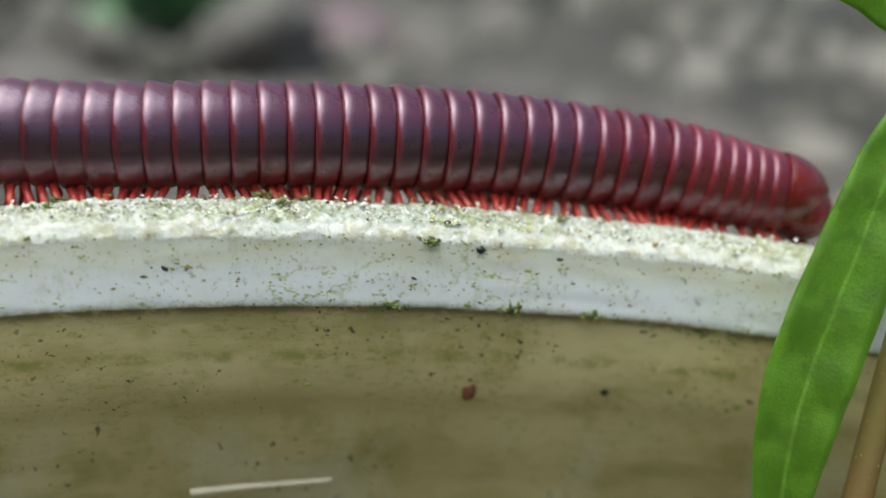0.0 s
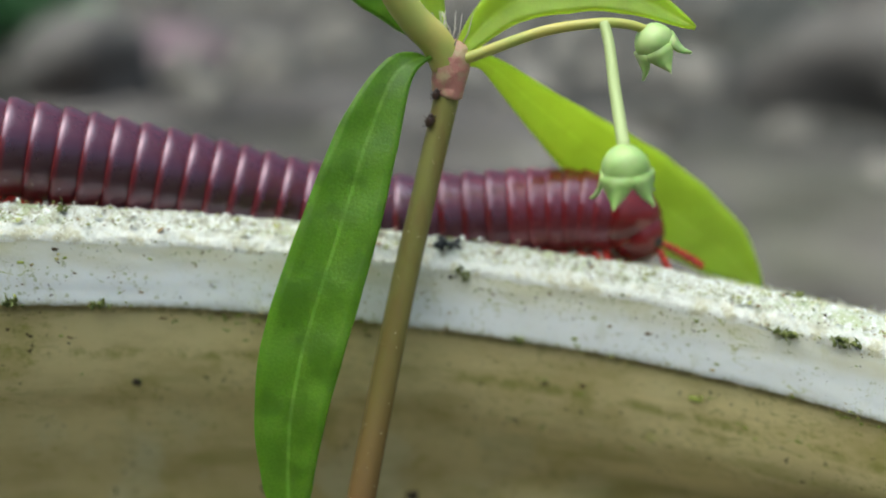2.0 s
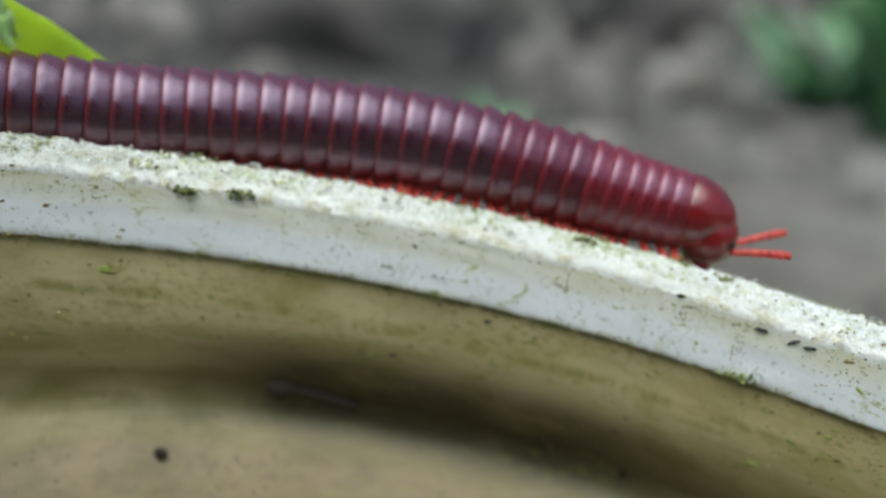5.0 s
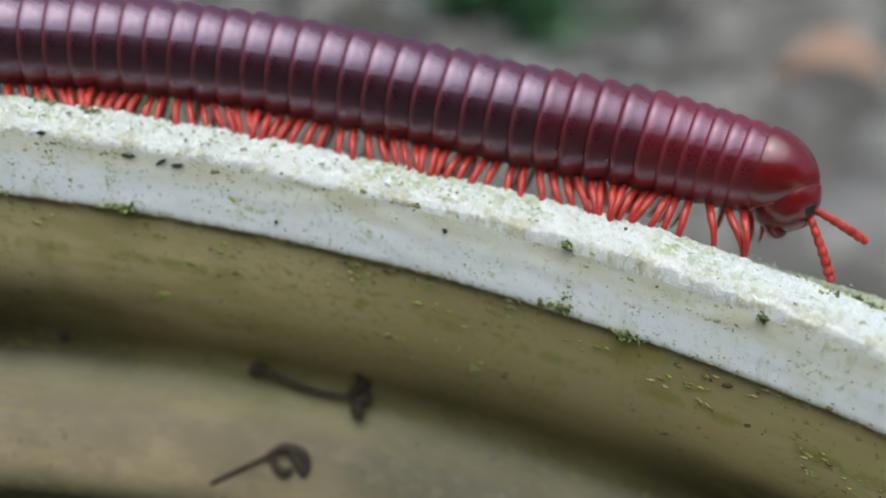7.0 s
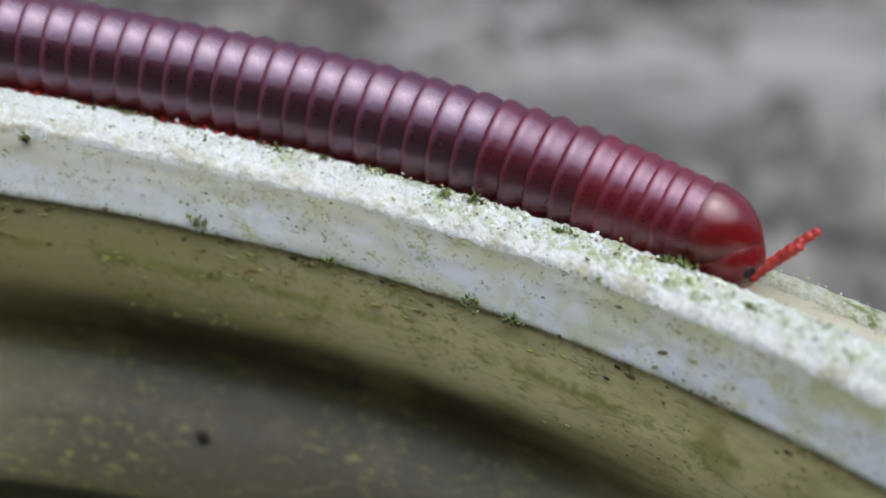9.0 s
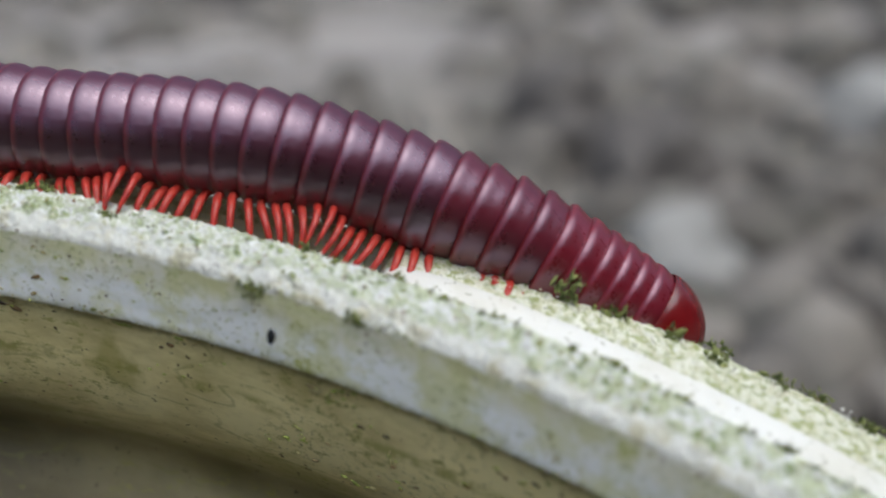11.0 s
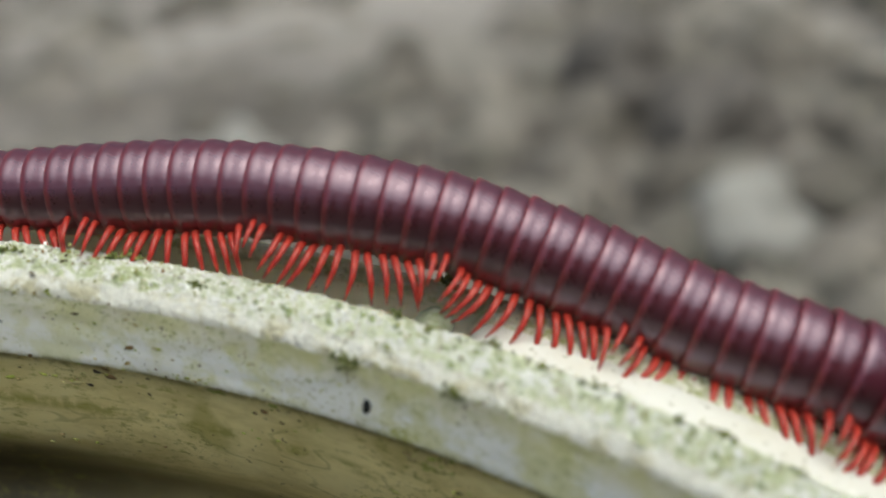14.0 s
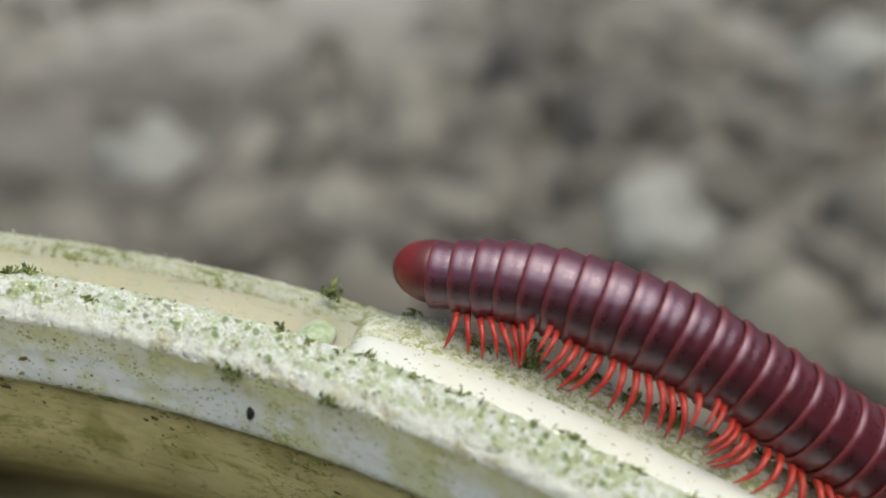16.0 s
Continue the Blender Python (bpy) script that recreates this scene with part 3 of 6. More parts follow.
def sweep(name, profile, material, parent, th_from, th_to, step, shift=None, label=""):
    """Sweeps a profile of (rho, z) round the pot. shift(th, i, rho, z) may move a point. UV in mm."""
    n = max(2, int(round((th_to - th_from) / step)))
    ths = [th_from + (th_to - th_from) * k / n for k in range(n + 1)]
    vs = [0.0]
    for a, b in zip(profile, profile[1:]):
        vs.append(vs[-1] + math.hypot(b[0] - a[0], b[1] - a[1]))
    verts, faces, uvs = [], [], []
    m = len(profile)
    for th in ths:
        for i, (rho, z) in enumerate(profile):
            if shift:
                rho, z = shift(th, i, rho, z)
            verts.append(P(th, rho, z))
    for k in range(n):
        for i in range(m - 1):
            a = k * m + i
            faces.append((a, a + 1, a + m + 1, a + m))
            u0, u1 = ths[k] * 97, ths[k + 1] * 97
            uvs += [(u0, vs[i]), (u0, vs[i + 1]), (u1, vs[i + 1]), (u1, vs[i])]
    me = bpy.data.meshes.new(name)
    me.from_pydata(verts, [], faces)
    layer = me.uv_layers.new(name="UVMap")
    layer.data.foreach_set("uv", [c for uv in uvs for c in uv])
    me.polygons.foreach_set("use_smooth", [True] * len(me.polygons))
    me.materials.append(material)
    ob = new(name, me)
    ob.parent = parent
    return tagged(ob, label)


def tube(bm, pts, radii, seg=8, cap=True):
    """A tapered tube along pts."""
    pts = [Vector(p) for p in pts]
    rings = []
    up = Vector((0.3, 0.2, 1)).normalized()
    for i, p in enumerate(pts):
        d = (pts[min(i + 1, len(pts) - 1)] - pts[max(i - 1, 0)]).normalized()
        if abs(d.dot(up)) > 0.95:
            up = Vector((1, 0.1, 0))
        a = d.cross(up).normalized()
        b = d.cross(a).normalized()
        up = -b if (-b).dot(up) > 0 else b
        rings.append([bm.verts.new(p + (a * math.cos(2 * math.pi * k / seg) + b * math.sin(2 * math.pi * k / seg)) * radii[i]) for k in range(seg)])
    for r0, r1 in zip(rings, rings[1:]):
        for k in range(seg):
            bm.faces.new((r0[k], r0[(k + 1) % seg], r1[(k + 1) % seg], r1[k]))
    if cap:
        bm.faces.new(rings[0][::-1])
        bm.faces.new(rings[-1])
    return rings


def blob(bm, centre, size, turn=None, sub=2, rough=0.0, seed=0):
    """An uneven rounded lump."""
    made = bmesh.ops.create_icosphere(bm, subdivisions=sub, radius=1.0)["verts"]
    rot = turn or Matrix.Identity(3)
    for v in made:
        k = 1 + rough * noise.noise(v.co * 1.7 + Vector((seed * 3.1, seed * 1.7, seed)))
        v.co = Vector(centre) + rot @ Vector((v.co.x * size[0] * k, v.co.y * size[1] * k, v.co.z * size[2] * k))
    return made


def lathe(bm, profile, seg=28, squash=1.0):
    """Turns (x, r) about the x axis."""
    rings = []
    for x, r in profile:
        rings.append([bm.verts.new((x * MM, -math.sin(2 * math.pi * k / seg) * r * MM, math.cos(2 * math.pi * k / seg) * r * MM * squash)) for k in range(seg)])
    for a, b in zip(rings, rings[1:]):
        for k in range(seg):
            bm.faces.new((a[k], b[k], b[(k + 1) % seg], a[(k + 1) % seg]))
    return rings


# ---------------------------------------------------------------- ground
GROUND_Z = -0.115


def build_blocker_wall():
    """Added plain rendered wall behind the camera, out of view, to darken reflections."""
    bm = bmesh.new()
    for half, thick, low, high in ((1.6, 0.09, -0.16, 0.80), (1.63, 0.12, 0.80, 0.85)):
        got = bmesh.ops.create_cube(bm, size=1)["verts"]
        for v in got:
            v.co = Vector((v.co.x * 2 * half, v.co.y * 2 * thick, low + (v.co.z + 0.5) * (high - low)))
    bmesh.ops.bevel(bm, geom=bm.edges[:], offset=0.008, segments=2, affect="EDGES")
    wall = part("wall_1", bm, M["render"], smooth=False)
    wall.matrix_world = pose(-1.0, -0.75, 0, 0, 0, -53)
    tagged(wall, "added unseen grey rendered wall with a coping that darkens reflections", "wall", kind="structure")


def build_ground():
    n = 60
    verts, faces = [], []
    xs = [math.copysign(abs(k) ** 3.2, k) * 60 for k in np.linspace(-1, 1, n)]
    for y in xs:
        for x in xs:
            d = math.hypot(x, y)
            z = GROUND_Z + (0.012 * noise.noise(Vector((x * 5, y * 5, 0))) + 0.03 * noise.noise(Vector((x, y, 3)))) * min(1, max(0, (d - 0.16) / 0.2))
            verts.append((x, y, z))
    for j in range(n - 1):
        for i in range(n - 1):
            a = j * n + i
            faces.append((a, a + 1, a + n + 1, a + n))
    me = bpy.data.meshes.new("ground")
    me.from_pydata(verts, [], faces)
    me.polygons.foreach_set("use_smooth", [True] * len(me.polygons))
    me.materials.append(M["soil"])
    tagged(new("ground", me), "grey-brown bare soil with small stones", "ground", kind="structure")


def build_pebbles():
    rng = random.Random(4)
    bm = bmesh.new()
    bmesh.ops.create_icosphere(bm, subdivisions=2, radius=1.0)
    ball = [v.co.copy() for v in bm.verts]
    tris = [[v.index for v in f.verts] for f in bm.faces]
    bm.free()
    verts, faces = [], []

    def stone(th, d, s, flat, lump, seed):
        c = Vector((d * math.sin(th), d * math.cos(th), GROUND_Z + s * 0.2))
        rot = Matrix.Rotation(rng.uniform(0, 6), 3, "Z")
        size = Vector((s, s * rng.uniform(0.6, 1), s * flat))
        n0 = len(verts)
        for p in ball:
            k = 1 + lump * noise.noise(p * 1.7 + Vector((seed * 3.1, seed * 1.7, seed)))
            verts.append(c + rot @ Vector((p.x * size.x * k, p.y * size.y * k, p.z * size.z * k)))
        faces.extend([[n0 + i for i in f] for f in tris])

    for k in range(620):
        d = 0.27 + 0.85 * rng.random()
        th = rng.uniform(1.25, 2.75)
        if 1.7 < th < 2.0 and d > 0.5 and k % 5 < 3:
            continue
        stone(th, d, rng.uniform(0.006, 0.022) * (0.5 + d), rng.uniform(0.5, 0.95), 0.9, k + 500)
    for k in range(900):
        d = 0.24 + 2.6 * rng.random() ** 1.5
        th = rng.uniform(-0.9, 3.0)
        if (0.42 < th < 0.72 and d > 0.8) or (1.7 < th < 2.0 and d > 0.5 and k % 5 < 3):
            continue
        stone(th, d, rng.uniform(0.008, 0.026) * (0.45 + 0.9 * d), rng.uniform(0.6, 1.15), 0.8, k)
    me = bpy.data.meshes.new("pebbles")
    me.from_pydata(verts, [], faces)
    me.polygons.foreach_set("use_smooth", [True] * len(me.polygons))
    me.materials.append(M["stone"])
    tagged(new("pebbles", me), "grey and brown pebbles scattered on soil", "pebbles", kind="stuff")


def ground_at(th, d, up=0.0):
    return (d * math.sin(th), d * math.cos(th), GROUND_Z + up)


def build_weed(th, d, size, seed):
    rng = random.Random(seed)
    weed = new("weed")
    weed.location = ground_at(th, d)
    tagged(weed, "low dark-green leafy weed growing from bare soil", "weed", "weeds on the soil")
    bm = bmesh.new()
    rows = []
    for q, w in ((0, 0.15), (0.3, 0.8), (0.6, 1.0), (0.85, 0.6), (1.0, 0.03)):
        z = -0.25 * q * q
        rows.append([bm.verts.new((q, 0.17 * w * f, z + 0.03 * abs(f))) for f in (-1, 0, 1)])
    for a, b in zip(rows, rows[1:]):
        for k in range(2):
            bm.faces.new((a[k], a[k + 1], b[k + 1], b[k]))
    first = part("leaf", bm, M["weed"], weed)
    for k in range(42):
        ob = first if k == 0 else new("leaf", first.data)
        ob.parent = weed
        l = size * rng.uniform(0.5, 1.0)
        ob.matrix_basis = Matrix.Translation((rng.uniform(-1, 1) * size * 0.35, rng.uniform(-1, 1) * size * 0.35, 0)) @ pose(0, 0, 0, rng.uniform(-30, 30), -math.degrees(rng.uniform(0.3, 1.3)), rng.uniform(0, 360)) @ Matrix.Scale(l, 4)


def build_fallen_leaf(th, d, size, material, label):
    bm = bmesh.new()
    base = Vector(ground_at(th, d, 0.012))
    rows = []
    for q in np.linspace(0, 1, 9):
        w = size * 0.32 * math.sin(math.pi * min(1, q * 0.96 + 0.03)) ** 0.8
        c = base + Vector((math.cos(th) * (q - 0.5) * size, -math.sin(th) * (q - 0.5) * size, 0.02 * math.sin(3 * q)))
        out = Vector((math.sin(th), math.cos(th), 0.35))
        rows.append([bm.verts.new(c + out * w * s + Vector((0, 0, 0.01 * s * s))) for s in (-1, -0.5, 0, 0.5, 1)])
    for a, b in zip(rows, rows[1:]):
        for k in range(4):
            bm.faces.new((a[k], a[k + 1], b[k + 1], b[k]))
    leaf = part("fallen_leaf", bm, material)
    leaf.modifiers.new("thick", "SOLIDIFY").thickness = 0.0012
    bm = bmesh.new()
    along = Vector((math.cos(th), -math.sin(th), 0))
    tube(bm, [base + along * size * q + Vector((0, 0, 0.003 + 0.02 * math.sin(3 * (q + 0.5)))) for q in (-0.7, -0.5, -0.2, 0.1, 0.4)], [size * 0.012] * 5, 6)
    part("midrib", bm, material, leaf)
    tagged(leaf, label, "leaf", "fallen leaves")


def build_stone(th, d, size, pale, seed):
    bm = bmesh.new()
    blob(bm, ground_at(th, d, size * 0.3), (size, size * 0.8, size * 0.85), Euler((0.5 * math.sin(seed), 0.4 * math.cos(seed), seed)).to_matrix(), 3, 0.55, seed)
    if pale:
        tagged(part("stone", bm, M["pale_stone"]), "smooth pale whitish stone lying on soil", "stone", "stones on the soil")
    else:
        tagged(part("stone", bm, M["dark_stone"]), "dark grey rounded stone lying on soil", "stone", "stones on the soil")


# ---------------------------------------------------------------- pot
def build_pot():
    pot = new("flower_pot")
    tagged(pot, "weathered white plastic pot with algae-stained double rim", "flower pot")
    full = (-1.15, 2 * math.pi - 1.15)
    near = (-0.75, 2.75)

    def wobble(th, i, rho, z):
        return (rho + 0.10 * noise.noise(Vector((th * 14, z * 0.1, 0))), z + 0.10 * noise.noise(Vector((th * 11, 5, 0))))

    wall = smooth_profile([(0.4, -5.6), (0.6, -6.2), (0.7, -8), (1.0, -11), (1.8, -14), (3.6, -17), (5.3, -19.5), (5.6, -21.5), (4.2, -23.3), (2.2, -24.8), (0.2, -27), (-1.3, -29), (-1.9, -30.3), (-1.4, -31.4), (1.2, -33.5), (2.6, -38), (2.0, -55), (-6, -75), (-20, -100)], 5)
    def wall_shift(th, i, rho, z):
        f = min(1.0, max(0.0, (th - 0.12) / 0.4)) if th < 3 else 1.0
        f = f * f * (3 - 2 * f)
        low = min(1.0, max(0.0, (-z - 15) / 6))
        rho, z = wobble(th, i, rho, z)
        return rho, z - 6.5 * (1 - f) * low

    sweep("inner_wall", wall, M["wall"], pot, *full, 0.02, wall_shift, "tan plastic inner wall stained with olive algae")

    def edge_wave(th):
        return 0.26 * noise.noise(Vector((th * 38, 3, 1))) + 0.14 * noise.noise(Vector((th * 95, 8, 4)))

    def face_shift(th, i, rho, z):
        ragged = 0.16 * noise.noise(Vector((th * 60, 0, 7))) + 0.10 * noise.noise(Vector((th * 190, 0, 2)))
        low = max(0.0, 1 - (z + 5.75) / 0.8)
        return (rho + 0.05 * noise.noise(Vector((th * 30, z, 0))), z + edge_wave(th) * min(1.0, max(0.0, (z + 2.8) / 2.1)) + ragged * low * 0.6 + 0.10 * noise.noise(Vector((th * 11, 5, 0))))

    face = smooth_profile([(0.9, -5.75), (0.3, -5.72), (0.03, -5.4), (0.0, -4.2), (0.0, -2.6), (0.0, -1.4), (0.0, -0.7)], 4)
    sweep("rim_face", face, M["rim"], pot, *near, 0.004, face_shift, "smooth white plastic rim face with green specks")
    sweep("rim_face_back", face, M["rim"], pot, 2.75, 2 * math.pi - 0.75, 0.03, None)

    def crust_shift(th, i, rho, z):
        k = min(1.0, max(0.0, (i - 1) / 6.0))
        q = Vector((th * 97, rho, 0))
        rho += 0.05 * noise.noise(Vector((th * 30, z, 0))) * (1 - k)
        d = 0.20 * noise.noise(q * 1.1) + 0.26 * noise.noise(q * 2.6) + 0.22 * abs(noise.noise(q * 4.7)) + 0.12 * noise.noise(q * 0.4)
        return (rho + 0.15 * k * noise.noise(q * 2.1 + Vector((9, 4, 2))), z + (d + 0.55 * math.exp(-((th - 1.36) / 0.13) ** 2)) * k + edge_wave(th) * (1 - k) + 0.10 * noise.noise(Vector((th * 11, 5, 0))))

    crust = smooth_profile([(0.0, -0.7), (0.05, -0.45), (0.22, -0.16), (0.62, 0.16), (1.4, 0.58), (2.6, 1.0), (3.4, 1.05), (4.0, 0.6), (4.4, -0.4), (4.5, -2.2)], 5)
    sweep("rim_crust", crust, M["crust"], pot, *near, 0.0026, crust_shift, "rough scraped white rim top with algae crust")
    sweep("rim_crust_back", crust, M["crust"], pot, 2.75, 2 * math.pi - 0.75, 0.03, None)

    floor = smooth_profile([(4.3, -2.0), (5.2, -2.5), (6.5, -2.3), (8.0, -1.6), (9.4, -0.7)], 4)
    def floor_shift(th, i, rho, z):
        rho, z = wobble(th, i, rho, z)
        return rho, z - 1.1 * min(1.0, max(0.0, (1.75 - th) / 0.35)) * min(1.0, max(0.0, (rho - 5) / 4))

    sweep("channel_floor", floor, M["channel"], pot, *full, 0.012, floor_shift, "cream plastic channel between two lips")
    back = smooth_profile([(9.2, -0.9), (9.5, -0.45), (9.9, -0.25), (10.6, -0.2), (11.3, -0.5), (11.6, -1.6), (11.0, -12), (6, -45), (-18, -100)], 5)

    def back_shift(th, i, rho, z):
        sink = -1.1 * min(1.0, max(0.0, (1.75 - th) / 0.35))
        if i > 24:
            return rho, z
        q = Vector((th * 97, rho, 3))
        return rho, z + sink + 0.16 * noise.noise(q * 1.6) + 0.14 * noise.noise(q * 3.7) + 0.10 * noise.noise(Vector((th * 11, 5, 0)))

    sweep("back_lip", back, M["mossy"], pot, *near, 0.005, back_shift, "mossy outer lip of the rim")
    sweep("back_lip_back", back, M["mossy"], pot, 2.75, 2 * math.pi - 0.75, 0.03, None)

    # glossy strip laid in the channel, starting at a step
    strip = smooth_profile([(3.9, -2.3), (4.1, -0.6), (4.8, -0.1), (6.0, 0.12), (7.3, 0.3), (7.9, 0.3)], 4)
    moss_top = smooth_profile([(7.3, 0.28), (7.7, 0.42), (8.6, 0.55), (9.8, 0.7), (10.9, 0.6), (11.6, -0.1), (11.9, -2.2), (11.7, -4)], 5)

    def strip_shift(th, i, rho, z):
        f = min(1.0, max(0.0, (th - 2.145) / 0.05))
        start = math.sqrt(max(0.0, 1 - (1 - min(1, (th - 2.145) / 0.02)) ** 2)) if th < 2.165 else 1.0
        q = Vector((th * 97, rho, 8))
        rough = 0.22 * (noise.noise(q * 1.5) + noise.noise(q * 3.5)) * min(1, max(0, (rho - 7.2) / 1.2))
        lift = -0.6 * (1 - f) - 2.2 * (1 - start)
        rho2 = 8.0 + (rho - 8.0) * (0.55 + 0.45 * f)
        return rho2, max(-2.6, z + lift + rough * start)

    sweep("inlay_strip", strip, M["strip"], pot, 2.145, 2.95, 0.003, strip_shift, "glossy white plastic strip laid in the channel")
    sweep("crusted_edge", moss_top, M["cream"], pot, 2.145, 2.95, 0.0026, strip_shift, "cream crusted outer edge dotted with algae")
    bm = bmesh.new()
    blob(bm, P(2.122, 6.6, -1.35), (1.5 * MM, 2.5 * MM, 0.95 * MM), Matrix.Rotation(-2.122, 3, "Z"), 3, 0.25, 4)
    part("strip_plug", bm, M["film"], pot, "pale green translucent plug at the strip's end")
    # base and the soil it holds
    bm = bmesh.new()
    r = 0.070
    ring = [bm.verts.new((r * math.sin(a), r * math.cos(a), GROUND_Z + 0.006)) for a in np.linspace(0, 2 * math.pi, 48, endpoint=False)]
    ring2 = [bm.verts.new((0.085 * math.sin(a), 0.085 * math.cos(a), -0.075)) for a in np.linspace(0, 2 * math.pi, 48, endpoint=False)]
    for k in range(48):
        bm.faces.new((ring[k], ring[(k + 1) % 48], ring2[(k + 1) % 48], ring2[k]))
    bm.faces.new(ring)
    part("base", bm, M["wall"], pot)
    return pot


def build_pot_soil():
    bm = bmesh.new()
    rings = []
    for r in (0.0, 0.02, 0.04, 0.06, 0.075, 0.092):
        rings.append([bm.verts.new((r * math.sin(a), r * math.cos(a), -0.058 + 0.004 * noise.noise(Vector((r * 60 * math.sin(a), r * 60 * math.cos(a), 1))))) for a in np.linspace(0, 2 * math.pi, 40, endpoint=False)])
    for a, b in zip(rings, rings[1:]):
        for k in range(40):
            bm.faces.new((a[k], a[(k + 1) % 40], b[(k + 1) % 40], b[k]))
    tagged(part("potting_soil", bm, M["soil"]), "dark potting soil filling the pot", "soil", kind="structure")


# ---------------------------------------------------------------- plant
def curve_pts(ctrl, n=6):
    """Smooth places through control points given as (th, rho, z)."""
    return [P(*c) for c in smooth_profile(ctrl, n)]


def leaf_blade(name, ctrl, widths, side, material, parent, cup=0.15, label=""):
    """A lance-shaped blade along ctrl; widths in mm along it; side is the direction across it."""
    mid = curve_pts(ctrl, 5)
    ws = np.interp(np.linspace(0, 1, len(mid)), np.linspace(0, 1, len(widths)), widths)
    cols = 9
    verts, faces, uvs = [], [], []
    length = 0.0
    lens = []
    for i, p in enumerate(mid):
        if i:
            length += (p - mid[i - 1]).length * 1000
        lens.append(length)
        d = (mid[min(i + 1, len(mid) - 1)] - mid[max(i - 1, 0)]).normalized()
        s = (side - d * side.dot(d)).normalized()
        nrm = d.cross(s).normalized()
        for k in range(cols):
            f = k / (cols - 1) * 2 - 1
            w = ws[i] * 0.5 * MM
            lift = cup * w * (abs(f) ** 1.3) + 0.04 * w * math.sin(lens[i] * 1.3 + f * 2)
            verts.append(p + s * (w * f) + nrm * lift)
    for i in range(len(mid) - 1):
        for k in range(cols - 1):
            a = i * cols + k
            faces.append((a, a + 1, a + cols + 1, a + cols))
            f0, f1 = k / (cols - 1) * 2 - 1, (k + 1) / (cols - 1) * 2 - 1
            w0, w1 = ws[i] * 0.5, ws[i + 1] * 0.5
            uvs += [(f0 * w0, lens[i]), (f1 * w0, lens[i]), (f1 * w1, lens[i + 1]), (f0 * w1, lens[i + 1])]
    me = bpy.data.meshes.new(name)
    me.from_pydata(verts, [], faces)
    layer = me.uv_layers.new(name="UVMap")
    layer.data.foreach_set("uv", [c for uv in uvs for c in uv])
    me.polygons.foreach_set("use_smooth", [True] * len(me.polygons))
    me.materials.append(material)
    ob = new(name, me)
    ob.parent = parent
    mod = ob.modifiers.new("thick", "SOLIDIFY")
    mod.thickness, mod.offset = 0.00028, 0
    return tagged(ob, label)


def seed_pod(parent, centre, radius, axis, seed):
    """A round green pod whose calyx points along axis, with pointed teeth."""
    axis = axis.normalized()
    rot = axis.to_track_quat("Z", "Y").to_matrix()
    bm = bmesh.new()
    blob(bm, centre, (radius, radius, radius * 0.95), rot, 3, 0.06, seed)
    pod = part("seed_pod", bm, M["pod"], parent, "round green seed pod")
    bm = bmesh.new()
    for k in range(5):
        a = 2 * math.pi * k / 5 + seed
        out = rot @ Vector((math.cos(a), math.sin(a), 0))
        tang = rot @ Vector((-math.sin(a), math.cos(a), 0))
        rows = []
        for q, w in ((0.0, 0.66), (0.3, 0.66), (0.6, 0.42), (0.8, 0.22), (1.0, 0.02)):
            p = centre + out * radius * (0.97 + 0.12 * q + 0.38 * q ** 4) + axis * radius * (0.10 + 1.25 * q)
            rows.append([bm.verts.new(p + tang * radius * w * s + out * radius * 0.06 * (1 - abs(s))) for s in (-1, 0, 1)])
        for r0, r1 in zip(rows, rows[1:]):
            for j in range(2):
                bm.faces.new((r0[j], r0[j + 1], r1[j + 1], r1[j]))
    cal = part("calyx", bm, M["pod"], pod)
    cal.modifiers.new("thick", "SOLIDIFY").thickness = 0.0002
    return pod


